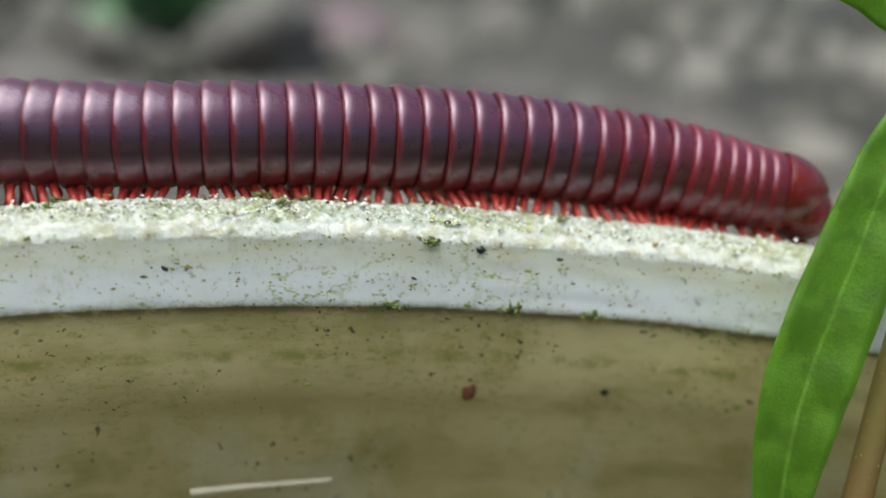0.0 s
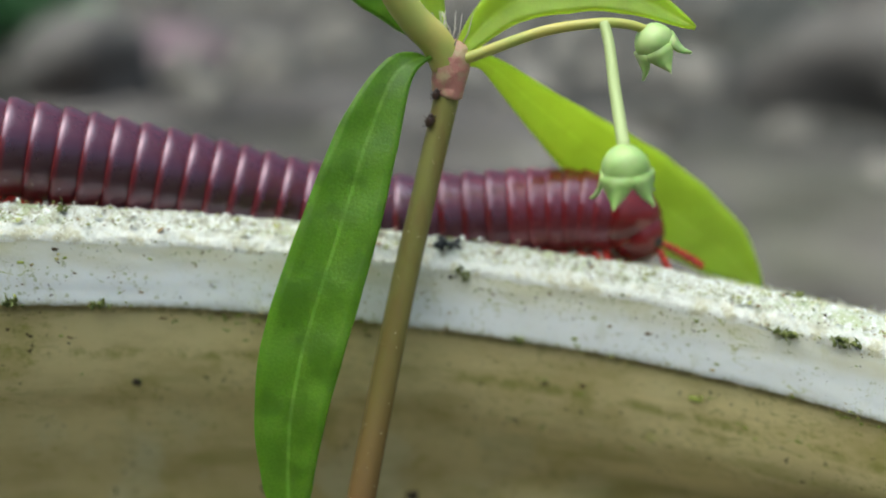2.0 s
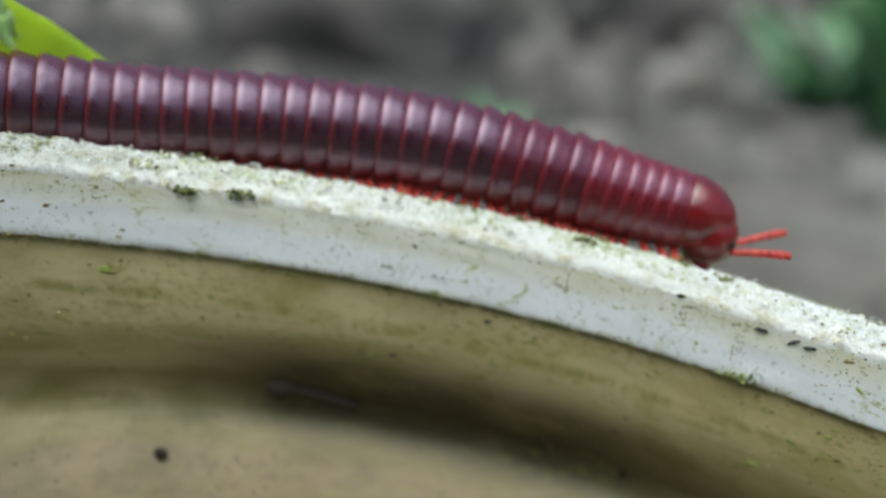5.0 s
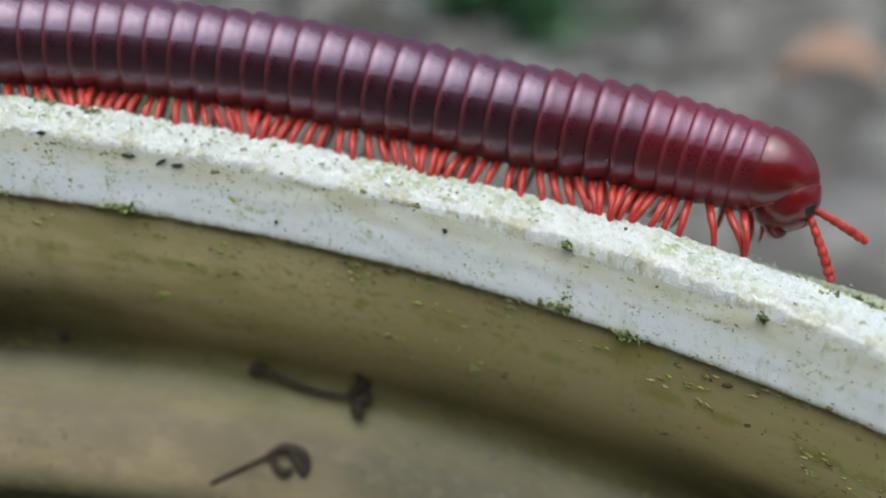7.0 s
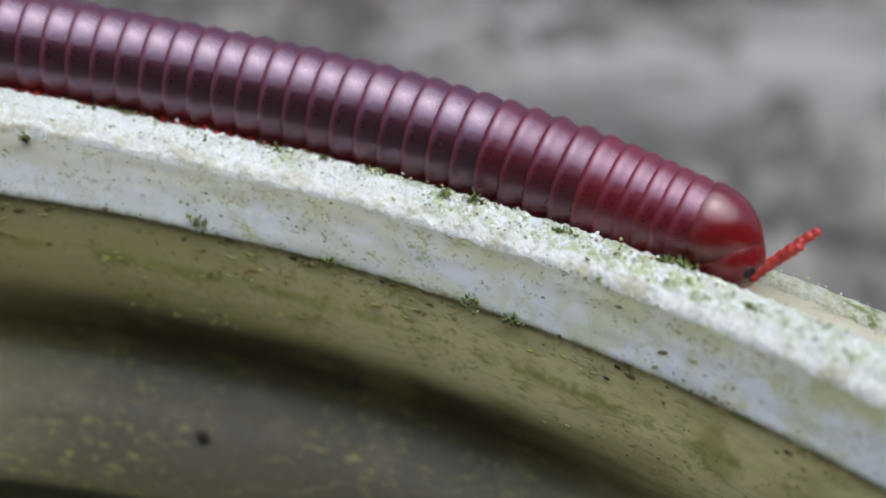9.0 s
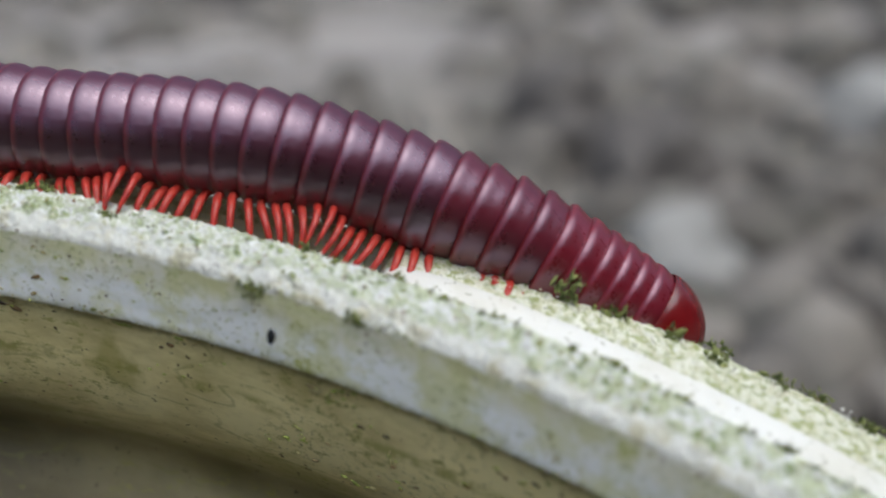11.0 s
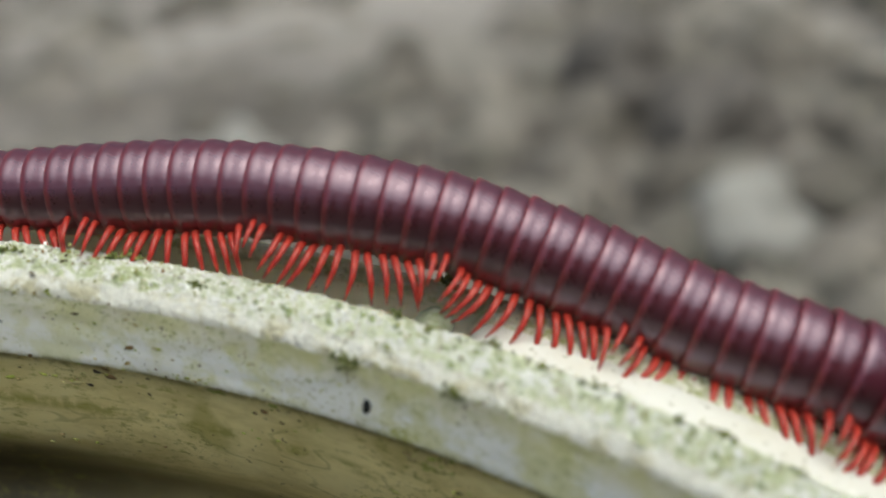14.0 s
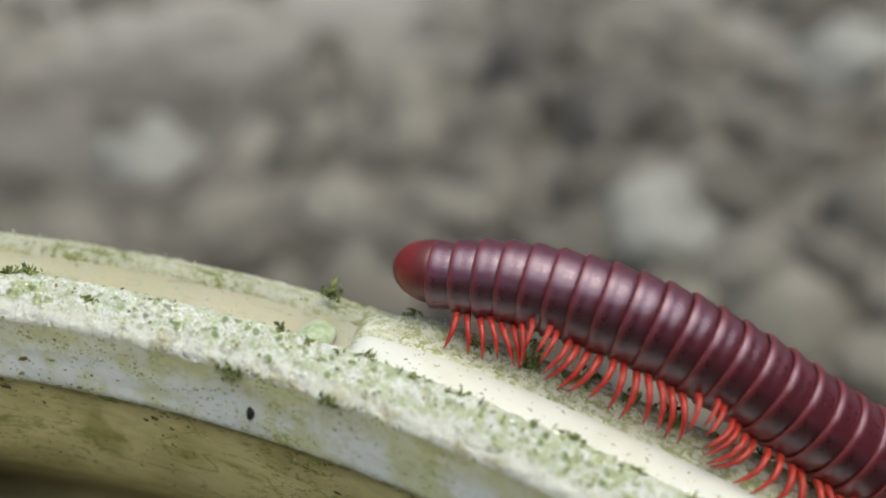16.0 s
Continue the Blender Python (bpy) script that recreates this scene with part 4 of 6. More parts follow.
def build_plant():
    plant = new("weed_plant")
    plant.location = P(0.150, -21, -60)
    plant["label"], plant["category"] = "slender green weed with lance leaves and round pods", "plant"
    bpy.context.view_layer.update()

    def under(ob):
        ob.matrix_parent_inverse = Matrix.Translation(plant.location).inverted()
        return ob

    bm = bmesh.new()
    pts = curve_pts([(0.150, -21, -60), (0.180, -15, -38), (0.2129, -9, -17.2), (0.2258, -6.5, -10.0), (0.2405, -4, -1.8), (0.2569, -1.8, 6.3), (0.2685, -0.4, 12.0), (0.2725, 0.0, 14.6)], 5)
    tube(bm, pts, list(np.interp(np.linspace(0, 1, len(pts)), [0, 0.4, 0.8, 1], [1.25 * MM, 1.02 * MM, 0.92 * MM, 0.98 * MM])), 16)
    under(part("stem", bm, M["stem"], plant, "brown-green stem turning reddish lower down"))
    bm = bmesh.new()
    pts = curve_pts([(0.2715, -0.3, 12.9), (0.272, -0.1, 14.0), (0.2725, 0.1, 15.3), (0.272, 0.2, 16.3), (0.271, 0.2, 16.9)], 4)
    tube(bm, pts, [1.0 * MM, 1.06 * MM, 1.12 * MM, 1.2 * MM, 1.26 * MM, 1.3 * MM, 1.36 * MM, 1.4 * MM, 1.42 * MM, 1.42 * MM, 1.4 * MM, 1.34 * MM, 1.25 * MM, 1.12 * MM, 0.95 * MM, 0.75 * MM, 0.5 * MM][:len(pts)], 16)
    for v in bm.verts:
        v.co += Vector((1, 1, 1)) * 0.0002 * noise.noise(v.co * 1500)
    under(part("node", bm, M["node"], plant, "swollen pinkish scaly stem node"))
    bm = bmesh.new()
    pts = curve_pts([(0.270, 0, 15.4), (0.262, -0.4, 16.9), (0.247, -1, 18.3), (0.232, -1.6, 20.4), (0.215, -2.2, 24)], 5)
    tube(bm, pts, list(np.linspace(1.25 * MM, 1.05 * MM, len(pts))), 14)
    under(part("upper_stem", bm, M["young"], plant, "pale yellow-green upper stem"))
    across = Vector((math.cos(0.2), -math.sin(0.2), 0))
    under(leaf_blade("leaf", [(0.270, -0.4, 15.4), (0.252, -0.9, 15.5), (0.2338, -1.7, 14.2), (0.2157, -3.0, 9.8), (0.2003, -4.5, 4.7), (0.1821, -6, -0.9), (0.1674, -7.2, -5.7), (0.1585, -8.3, -10.5), (0.1563, -9, -15.2), (0.160, -9.8, -20.8)],
                     [0.8, 1.2, 2.6, 4.5, 5.4, 5.9, 5.9, 5.0, 3.6, 0.2], across, M["leaf_dark"], plant, 0.22, "hanging mid-green lance-shaped leaf"))
    back = Vector((math.cos(0.4), -math.sin(0.4), 0.62)) + Vector((math.sin(0.4), math.cos(0.4), 0)) * 0.25
    under(leaf_blade("leaf", [(0.279, 0.6, 15.4), (0.297, 1.6, 15.6), (0.331, 4.5, 12.6), (0.367, 8.0, 9.2), (0.402, 10.6, 6.1), (0.440, 12.0, 3.2), (0.477, 12.8, 0.6), (0.508, 13.2, -2.4)],
                     [0.8, 1.2, 3.2, 5.4, 7.0, 7.0, 5.2, 0.2], back, M["leaf_light"], plant, 0.1, "bright yellow-green leaf lit from behind"))
    # upper leaves that arch away from the node
    under(leaf_blade("upper_leaf", [(0.276, 0.8, 15.6), (0.285, 1.2, 17.0), (0.300, 1.8, 18.8), (0.322, 2.0, 20.4), (0.356, 1.8, 21.5), (0.397, 1.0, 21.7), (0.446, 0.0, 20.2)], [0.8, 1.6, 2.6, 3.4, 3.6, 2.8, 0.2], Vector((0.25, 0.25, 0.93)), M["leaf_light"], plant, 0.35, "arching upper leaf above the flower stalks"))
    under(leaf_blade("upper_leaf", [(0.266, 1.6, 16.0), (0.257, 2.0, 17.6), (0.248, 2.4, 19.9), (0.240, 2.4, 22.2), (0.230, 2.2, 25)], [1.0, 2.0, 3.2, 3.0, 0.3], across, M["leaf_light"], plant, 0.3))
    under(leaf_blade("upper_leaf", [(0.262, 1.0, 16.6), (0.240, 1.8, 18.2), (0.215, 2.6, 19.8), (0.185, 3.0, 20.9), (0.140, 3.0, 20.2)], [0.7, 2.6, 3.4, 2.8, 0.3], Vector((0.3, 0.3, 0.9)), M["leaf_dark"], plant, 0.3, "pale bluish-green upper leaf"))
    bm = bmesh.new()
    pts = curve_pts([(0.278, -0.2, 15.6), (0.30, -0.6, 16.7), (0.342, -1.2, 18.7), (0.380, -1.6, 19.75), (0.400, -1.2, 19.9), (0.412, -0.8, 19.7)], 5)
    tube(bm, pts, list(np.linspace(0.42 * MM, 0.30 * MM, len(pts))), 10)
    under(part("flower_stalk", bm, M["young"], plant))
    bm = bmesh.new()
    pts = curve_pts([(0.384, -1.7, 19.8), (0.389, -2.6, 18.6), (0.396, -4.6, 16.2), (0.404, -7.0, 14.0), (0.409, -8.4, 12.8)], 5)
    tube(bm, pts, list(np.linspace(0.36 * MM, 0.44 * MM, len(pts))), 10)
    under(part("flower_stalk", bm, M["pedicel"], plant, "pale drooping flower stalk"))
    under(seed_pod(plant, P(0.4185, -0.6, 18.9), 1.35 * MM, Vector((0.55, 0.1, -0.8)), 1))
    under(seed_pod(plant, P(0.411, -8.9, 11.7), 1.55 * MM, Vector((0.12, 0.1, -1)), 2))
    bm = bmesh.new()
    rng = random.Random(5)
    for k in range(9):
        a = P(0.268 + rng.uniform(-0.012, 0.012), rng.uniform(-1, 1), 16.4)
        b = a + Vector((rng.uniform(-1, 1), rng.uniform(-1, 1), 2.6)) * MM
        tube(bm, [a, (a + b) / 2 + Vector((0.2, 0, 0)) * MM, b], [0.06 * MM, 0.05 * MM, 0.02 * MM], 5)
    under(part("bristles", bm, M["hair"], plant, "fine pale bristles at the node"))
    for child in plant.children_recursive:
        if child.parent is not plant:
            child.matrix_parent_inverse = Matrix.Identity(4)
    return plant


def build_aphid(th, rho, z, size):
    bm = bmesh.new()
    c = Vector((0, 0, 0))
    blob(bm, c, (size * 0.7, size * 0.6, size), Euler((0.2, 0.3, 0.4)).to_matrix(), 2, 0.1, int(z))
    blob(bm, c + Vector((0.1, -0.2, 0.8)) * size, (size * 0.4, size * 0.4, size * 0.4), None, 2, 0.1, 3)
    for s in (-1, 1):
        for k in range(3):
            tube(bm, [c + Vector((0, 0, (k - 1) * 0.4)) * size, c + Vector((s * 0.9, 0.1, (k - 1) * 0.7)) * size, c + Vector((s * 1.0, 0.5, (k - 1) * 0.9)) * size], [size * 0.07] * 3, 5)
    ob = tagged(part("aphid", bm, M["insect"]), "tiny dark brown aphid sitting on the stem", "insect", "aphids on the stem")
    ob.location = P(th, rho, z)
    return ob


# ---------------------------------------------------------------- small things on the pot
def leaflet(bm, base, up, side, length, width, curl):
    """A thin cupped blade that rises from base and curls over."""
    out = up.cross(side).normalized()
    rows = []
    for q, w in ((0.0, 0.45), (0.35, 1.0), (0.7, 0.75), (1.0, 0.06)):
        p = base + up * (length * q * (1 - 0.25 * curl * q)) + out * (length * curl * q * q)
        rows.append([bm.verts.new(p + side * (width * w * f) + out * (0.25 * width * w * abs(f))) for f in (-1, 0, 1)])
        rows[-1].append(bm.verts.new(p - out * width * 0.3 * w))
    for a, b in zip(rows, rows[1:]):
        for i, j in ((0, 1), (1, 2), (2, 3), (3, 0)):
            bm.faces.new((a[i], a[j], b[j], b[i]))


def build_moss(th, rho, z, w, h, seed, label="dark green moss tuft stuck to the white rim", tall=0.0):
    """A ragged tuft of flakes and curled leaflets; w and h in mm; tall: how far its shoots stand up."""
    rng = random.Random(seed)
    bm = bmesh.new()
    for k in range(int(10 + 7 * w)):
        c = P(th + rng.gauss(0, w * 0.28) / 97, rho - 0.1 - rng.random() * 0.25, z + rng.gauss(0, h * 0.28))
        r = rng.uniform(0.08, 0.26) * MM * (0.7 + 0.25 * min(w, 2))
        blob(bm, c, (r, r * rng.uniform(0.25, 0.8), r * rng.uniform(0.12, 0.45)), Euler((rng.uniform(0, 3), rng.uniform(0, 3), rng.uniform(0, 3))).to_matrix(), 1, 0.7, seed * 31 + k)
    for k in range(int(8 + 7 * w)):
        c = P(th + rng.gauss(0, w * 0.25) / 97, rho - 0.05 - rng.random() * 0.2, z + rng.gauss(0, h * 0.25) + tall * rng.random() * 0.6)
        up = Vector((rng.gauss(0, 0.7), rng.gauss(0, 0.7), rng.uniform(-0.2, 1.2) + tall)).normalized()
        side = up.cross(Vector((rng.gauss(0, 1), rng.gauss(0, 1), 0.1))).normalized()
        leaflet(bm, c, up, side, rng.uniform(0.25, 0.65) * (1 + 0.5 * tall) * MM, rng.uniform(0.06, 0.16) * (1 + 0.4 * tall) * MM, rng.uniform(-0.5, 0.8))
    tagged(part("moss_tuft", bm, M["moss"]), label, "moss", "moss tufts on the rim")


def build_speck(th, rho, z, w, h, lean, material, name="dark_speck", label="small black elongated speck on the pot", category="speck"):
    bm = bmesh.new()
    along = Vector((math.cos(th), -math.sin(th), 0))
    out = Vector((math.sin(th), math.cos(th), 0))
    rot = Matrix((along, out, Vector((0, 0, 1)))).transposed() @ Matrix.Rotation(radians(lean), 3, "Y")
    blob(bm, P(th, rho, z), (w * 0.5 * MM, 0.16 * MM, h * 0.5 * MM), rot, 2, 0.5, int(th * 100 + z))
    tagged(part(name, bm, material), label, category, "specks on the pot")


def build_crumbs():
    """Loose flakes of algae and dirt on the rim's crust."""
    rng = random.Random(11)
    verts, faces = [], []
    for k in range(21000):
        th = rng.uniform(-0.62, 2.72) if k < 16000 else rng.uniform(-0.5, 0.8)
        shoulder = rng.random() < 0.30
        if shoulder:
            rho = rng.uniform(0.0, 0.55)
            z = -0.55 + 1.1 * rho - 0.35 * rng.random() + 0.25 * noise.noise(Vector((th * 40, 2, 2)))
            rho = max(0.02, rho - 0.1)
        elif rng.random() < 0.72:
            rho = rng.uniform(0.5, 4.2)
            z = 0.25 + 0.75 * math.sin(min(1, rho / 2.9) * 1.57) if rho < 2.9 else 1.0 - 0.35 * (rho - 2.9)
        elif th > 2.19 and rng.random() < 0.7:
            rho, z = rng.uniform(7.6, 11.6), 0.75
        else:
            rho, z = rng.uniform(9.4, 11.4), -0.2 - 1.1 * min(1.0, max(0.0, (1.75 - th) / 0.35))
            if th > 2.205:
                z = 0.7
            elif th > 2.12:
                continue
        if noise.noise(Vector((th * 22, rho * 0.6, 4))) < -0.1 and rng.random() < 0.7:
            continue
        if not shoulder and k % 19 == 0:
            rho, z = rng.uniform(2.2, 3.6), 1.05 + rng.uniform(0, 0.25)
        s = rng.uniform(0.10, 0.20) if (not shoulder and k % 19 == 0) else rng.uniform(0.045, 0.14) * (0.55 if shoulder else 1.9 if rng.random() < 0.07 and rho < 5 else 1 if rho < 5 else 0.75)
        c = P(th, rho, z + rng.uniform(-0.05, 0.25))
        rot = Euler((rng.uniform(-0.9, 0.9), rng.uniform(-0.9, 0.9), rng.uniform(0, 6.3))).to_matrix()
        n0 = len(verts)
        base = [(-1, -0.5, 0), (0.2, -0.9, 0.15), (1.1, -0.1, 0), (0.4, 0.8, -0.1), (-0.7, 0.7, 0.2), (0.0, 0.0, 0.55), (0.0, 0.0, -0.4)]
        for b in base:
            j = Vector(b) * s * MM * rng.uniform(0.7, 1.3)
            verts.append(c + rot @ j)
        for i in range(5):
            faces.append((n0 + i, n0 + (i + 1) % 5, n0 + 5))
            faces.append((n0 + (i + 1) % 5, n0 + i, n0 + 6))
    me = bpy.data.meshes.new("algae_crumbs")
    me.from_pydata(verts, [], faces)
    me.materials.append(M["crumb"])
    tagged(new("algae_crumbs", me), "loose flakes of algae and dirt on the rim", "algae", kind="stuff")


def build_flecks():
    """Thin flat flecks of algae and dark grime that cling to the smooth face and to the wall below it."""
    rng = random.Random(23)
    verts, faces = [], []

    def fleck(th, rho, z, w, h, turn):
        n = rng.randint(5, 8)
        n0 = len(verts)
        verts.append(P(th, rho - 0.05, z))
        for k in range(n):
            a = 2 * math.pi * k / n
            r = rng.uniform(0.55, 1.2)
            du, dz = w * r * math.cos(a), h * r * math.sin(a)
            u, q = du * math.cos(turn) - dz * math.sin(turn), du * math.sin(turn) + dz * math.cos(turn)
            verts.append(P(th + u / 97, rho + 0.03, z + q))
        for k in range(n):
            faces.append((n0, n0 + 1 + k, n0 + 1 + (k + 1) % n))

    for cluster in range(300):
        th, z = rng.uniform(-0.5, 2.65), -5.4 * rng.random() ** 1.2 - 0.2
        if rng.random() < 0.3:
            z = -5.65 + abs(rng.gauss(0, 0.2))
        spread = rng.uniform(0.2, 1.0)
        for k in range(rng.randint(1, 8)):
            zz = z + rng.gauss(0, spread * 0.7)
            if -5.7 < zz < -0.15:
                s = rng.uniform(0.035, 0.12) * (1.8 if rng.random() < 0.1 else 1)
                fleck(th + rng.gauss(0, spread) / 97, -0.015, zz, s * rng.uniform(1, 2.2), s, rng.uniform(-0.6, 0.6))
    # streaks that ran down the face, and trails along it
    for way, count, spread in ((((0.922, -0.9), (0.922, -4.4)), 40, 0.30), (((0.965, -1.5), (0.963, -5.4)), 44, 0.25), (((1.316, -2.3), (1.315, -5.4)), 30, 0.2), (((0.925, -0.8), (0.965, -1.3)), 26, 0.15),
                               (((1.20, -1.6), (1.235, -5.0)), 34, 1.2), (((1.931, -1.6), (1.981, -2.3), (2.019, -2.9), (2.035, -3.6), (2.06, -3.0), (2.092, -2.2)), 90, 0.16),
                               (((1.84, -0.5), (1.87, -0.8), (1.94, -1.5)), 60, 0.16), (((-0.318, -1.2), (-0.318, -2.5)), 14, 0.12), (((-0.275, -2.0), (-0.275, -4.0)), 16, 0.12), (((1.673, -2.0), (1.676, -5.2)), 26, 0.14),
                               (((2.08, -0.6), (2.12, -0.7), (2.21, -0.9)), 60, 0.3), (((-0.40, -1.0), (-0.2, -0.7), (0.0, -0.9), (0.2, -0.6), (0.5, -0.8)), 130, 0.35), (((0.5, -0.7), (0.75, -0.9), (1.0, -0.7), (1.3, -0.9)), 120, 0.35)):
        hops = [math.hypot((b[0] - a[0]) * 97, b[1] - a[1]) for a, b in zip(way, way[1:])]
        reach = [sum(hops[:k]) / sum(hops) for k in range(len(way))]
        for k in range(count):
            q = rng.random()
            th = float(np.interp(q, reach, [p[0] for p in way])) + rng.gauss(0, spread) / 97
            z = min(-0.3, max(-5.65, float(np.interp(q, reach, [p[1] for p in way])) + rng.gauss(0, spread)))
            r = rng.uniform(0.03, 0.11)
            fleck(th, -0.015, z, r * rng.uniform(0.8, 1.8), r, rng.uniform(-1, 1))
    # the wall just under the lip
    zs, rhos = [-5.8, -6.2, -8, -11, -14, -17, -19.5], [0.45, 0.6, 0.7, 1.0, 1.8, 3.6, 5.3]
    for cluster in range(120):
        th, z = (rng.uniform(-0.3, 2.5) if cluster % 3 else rng.uniform(0.9, 2.4)), -6.2 - 9 * rng.random() ** 1.9
        spread = rng.uniform(0.3, 1.6)
        for k in range(rng.randint(1, 9)):
            zz = min(-6.0, z + rng.gauss(0, spread * 0.35))
            s = rng.uniform(0.05, 0.16) * (1.7 if rng.random() < 0.1 else 1)
            fleck(th + rng.gauss(0, spread) / 97, float(np.interp(-zz, [-q for q in zs], rhos)) - 0.22, zz, s * rng.uniform(1.2, 3), s, rng.uniform(-0.3, 0.3))
    me = bpy.data.meshes.new("algae_flecks")
    me.from_pydata(verts, [], faces)
    me.materials.append(M["fleck"])
    tagged(new("algae_flecks", me), "thin green and brown flecks clinging to the rim", "algae", kind="stuff")


def build_twig(ctrl, radius, knobs, label, branches=(), material="dead"):
    """A thin withered stalk stuck to the wall, with small knots."""
    bm = bmesh.new()
    pts = curve_pts(ctrl, 5)
    tube(bm, pts, list(np.linspace(radius * MM, radius * 0.6 * MM, len(pts))), 7)
    for i, (q, r) in enumerate(knobs):
        blob(bm, pts[min(len(pts) - 1, int(q * (len(pts) - 1)))], (r * MM, r * MM * 0.6, r * MM * 0.8), None, 2, 0.7, i)
    for i, b in enumerate(branches):
        bp = curve_pts(b, 4)
        tube(bm, bp, [radius * MM * (1.0 + 0.7 * math.sin(math.pi * k / (len(bp) - 1)) + 0.3 * noise.noise(Vector((k * 0.9, i, 2)))) for k in range(len(bp))], 7)
    tagged(part("withered_stalk", bm, M[material]), label, "dead stalk", "plant debris on the wall")


def build_dropping():
    bm = bmesh.new()
    rng = random.Random(2)
    for k in range(16):
        c = P(0.268 + rng.uniform(-0.012, 0.012), 1.3 + rng.uniform(-0.5, 0.6), 0.75 + rng.uniform(0, 0.8))
        r = rng.uniform(0.2, 0.42) * MM
        blob(bm, c, (r, r * 0.8, r * 0.6), Euler((rng.uniform(0, 3), rng.uniform(0, 3), 0)).to_matrix(), 2, 0.6, k)
    tagged(part("dropping", bm, M["dropping"]), "glossy black insect dropping on the rim", "dropping")


# ---------------------------------------------------------------- millipede
BODY_R = 3.82
PITCH = 1.957
RINGS = 70


def shell_mesh(name, profile, mat, seg=28, squash=1.0, caps=False):
    bm = bmesh.new()
    rings = lathe(bm, profile, seg, squash)
    if caps:
        bm.faces.new(rings[0])
        bm.faces.new(rings[-1][::-1])
    me = bpy.data.meshes.new(name)
    bm.to_mesh(me)
    bm.free()
    me.polygons.foreach_set("use_smooth", [True] * len(me.polygons))
    me.materials.append(mat)
    return me


def leg_mesh(side):
    bm = bmesh.new()
    s = -side
    pts = [(0, 0, 0.3), (0, -0.5 * s, 0.12), (0.05, -1.2 * s, 0.18), (0.14, -2.0 * s, 0.08), (0.26, -2.7 * s, -0.35), (0.30, -3.15 * s, -1.05), (0.20, -3.35 * s, -1.9), (0.02, -3.25 * s, -2.75)]
    rad = [0.33, 0.37, 0.29, 0.32, 0.26, 0.23, 0.17, 0.055]
    tube(bm, [tuple(c * 1.13 * MM for c in p) for p in pts], [r * MM for r in rad], 8)
    me = bpy.data.meshes.new("leg")
    bm.to_mesh(me)
    bm.free()
    me.polygons.foreach_set("use_smooth", [True] * len(me.polygons))
    me.materials.append(M["leg"])
    return me


def antenna_mesh():
    bm = bmesh.new()
    x, prof = 0.0, []
    for k in range(7):
        r = (0.30, 0.31, 0.33, 0.35, 0.37, 0.38, 0.33)[k]
        l = (0.6, 0.72, 0.74, 0.74, 0.7, 0.64, 0.5)[k]
        prof += [(x, r * 0.70), (x + l * 0.35, r * 0.90), (x + l * 0.72, r), (x + l * 0.93, r * 0.92)]
        x += l
    prof.append((x + 0.08, 0.05))
    rings = lathe(bm, prof, 12)
    bm.faces.new(rings[0])
    bm.faces.new(rings[-1][::-1])
    for v in bm.verts:
        v.co.z -= 12.0 * v.co.x ** 2
    me = bpy.data.meshes.new("antenna")
    bm.to_mesh(me)
    bm.free()
    me.polygons.foreach_set("use_smooth", [True] * len(me.polygons))
    me.materials.append(M["leg"])
    return me


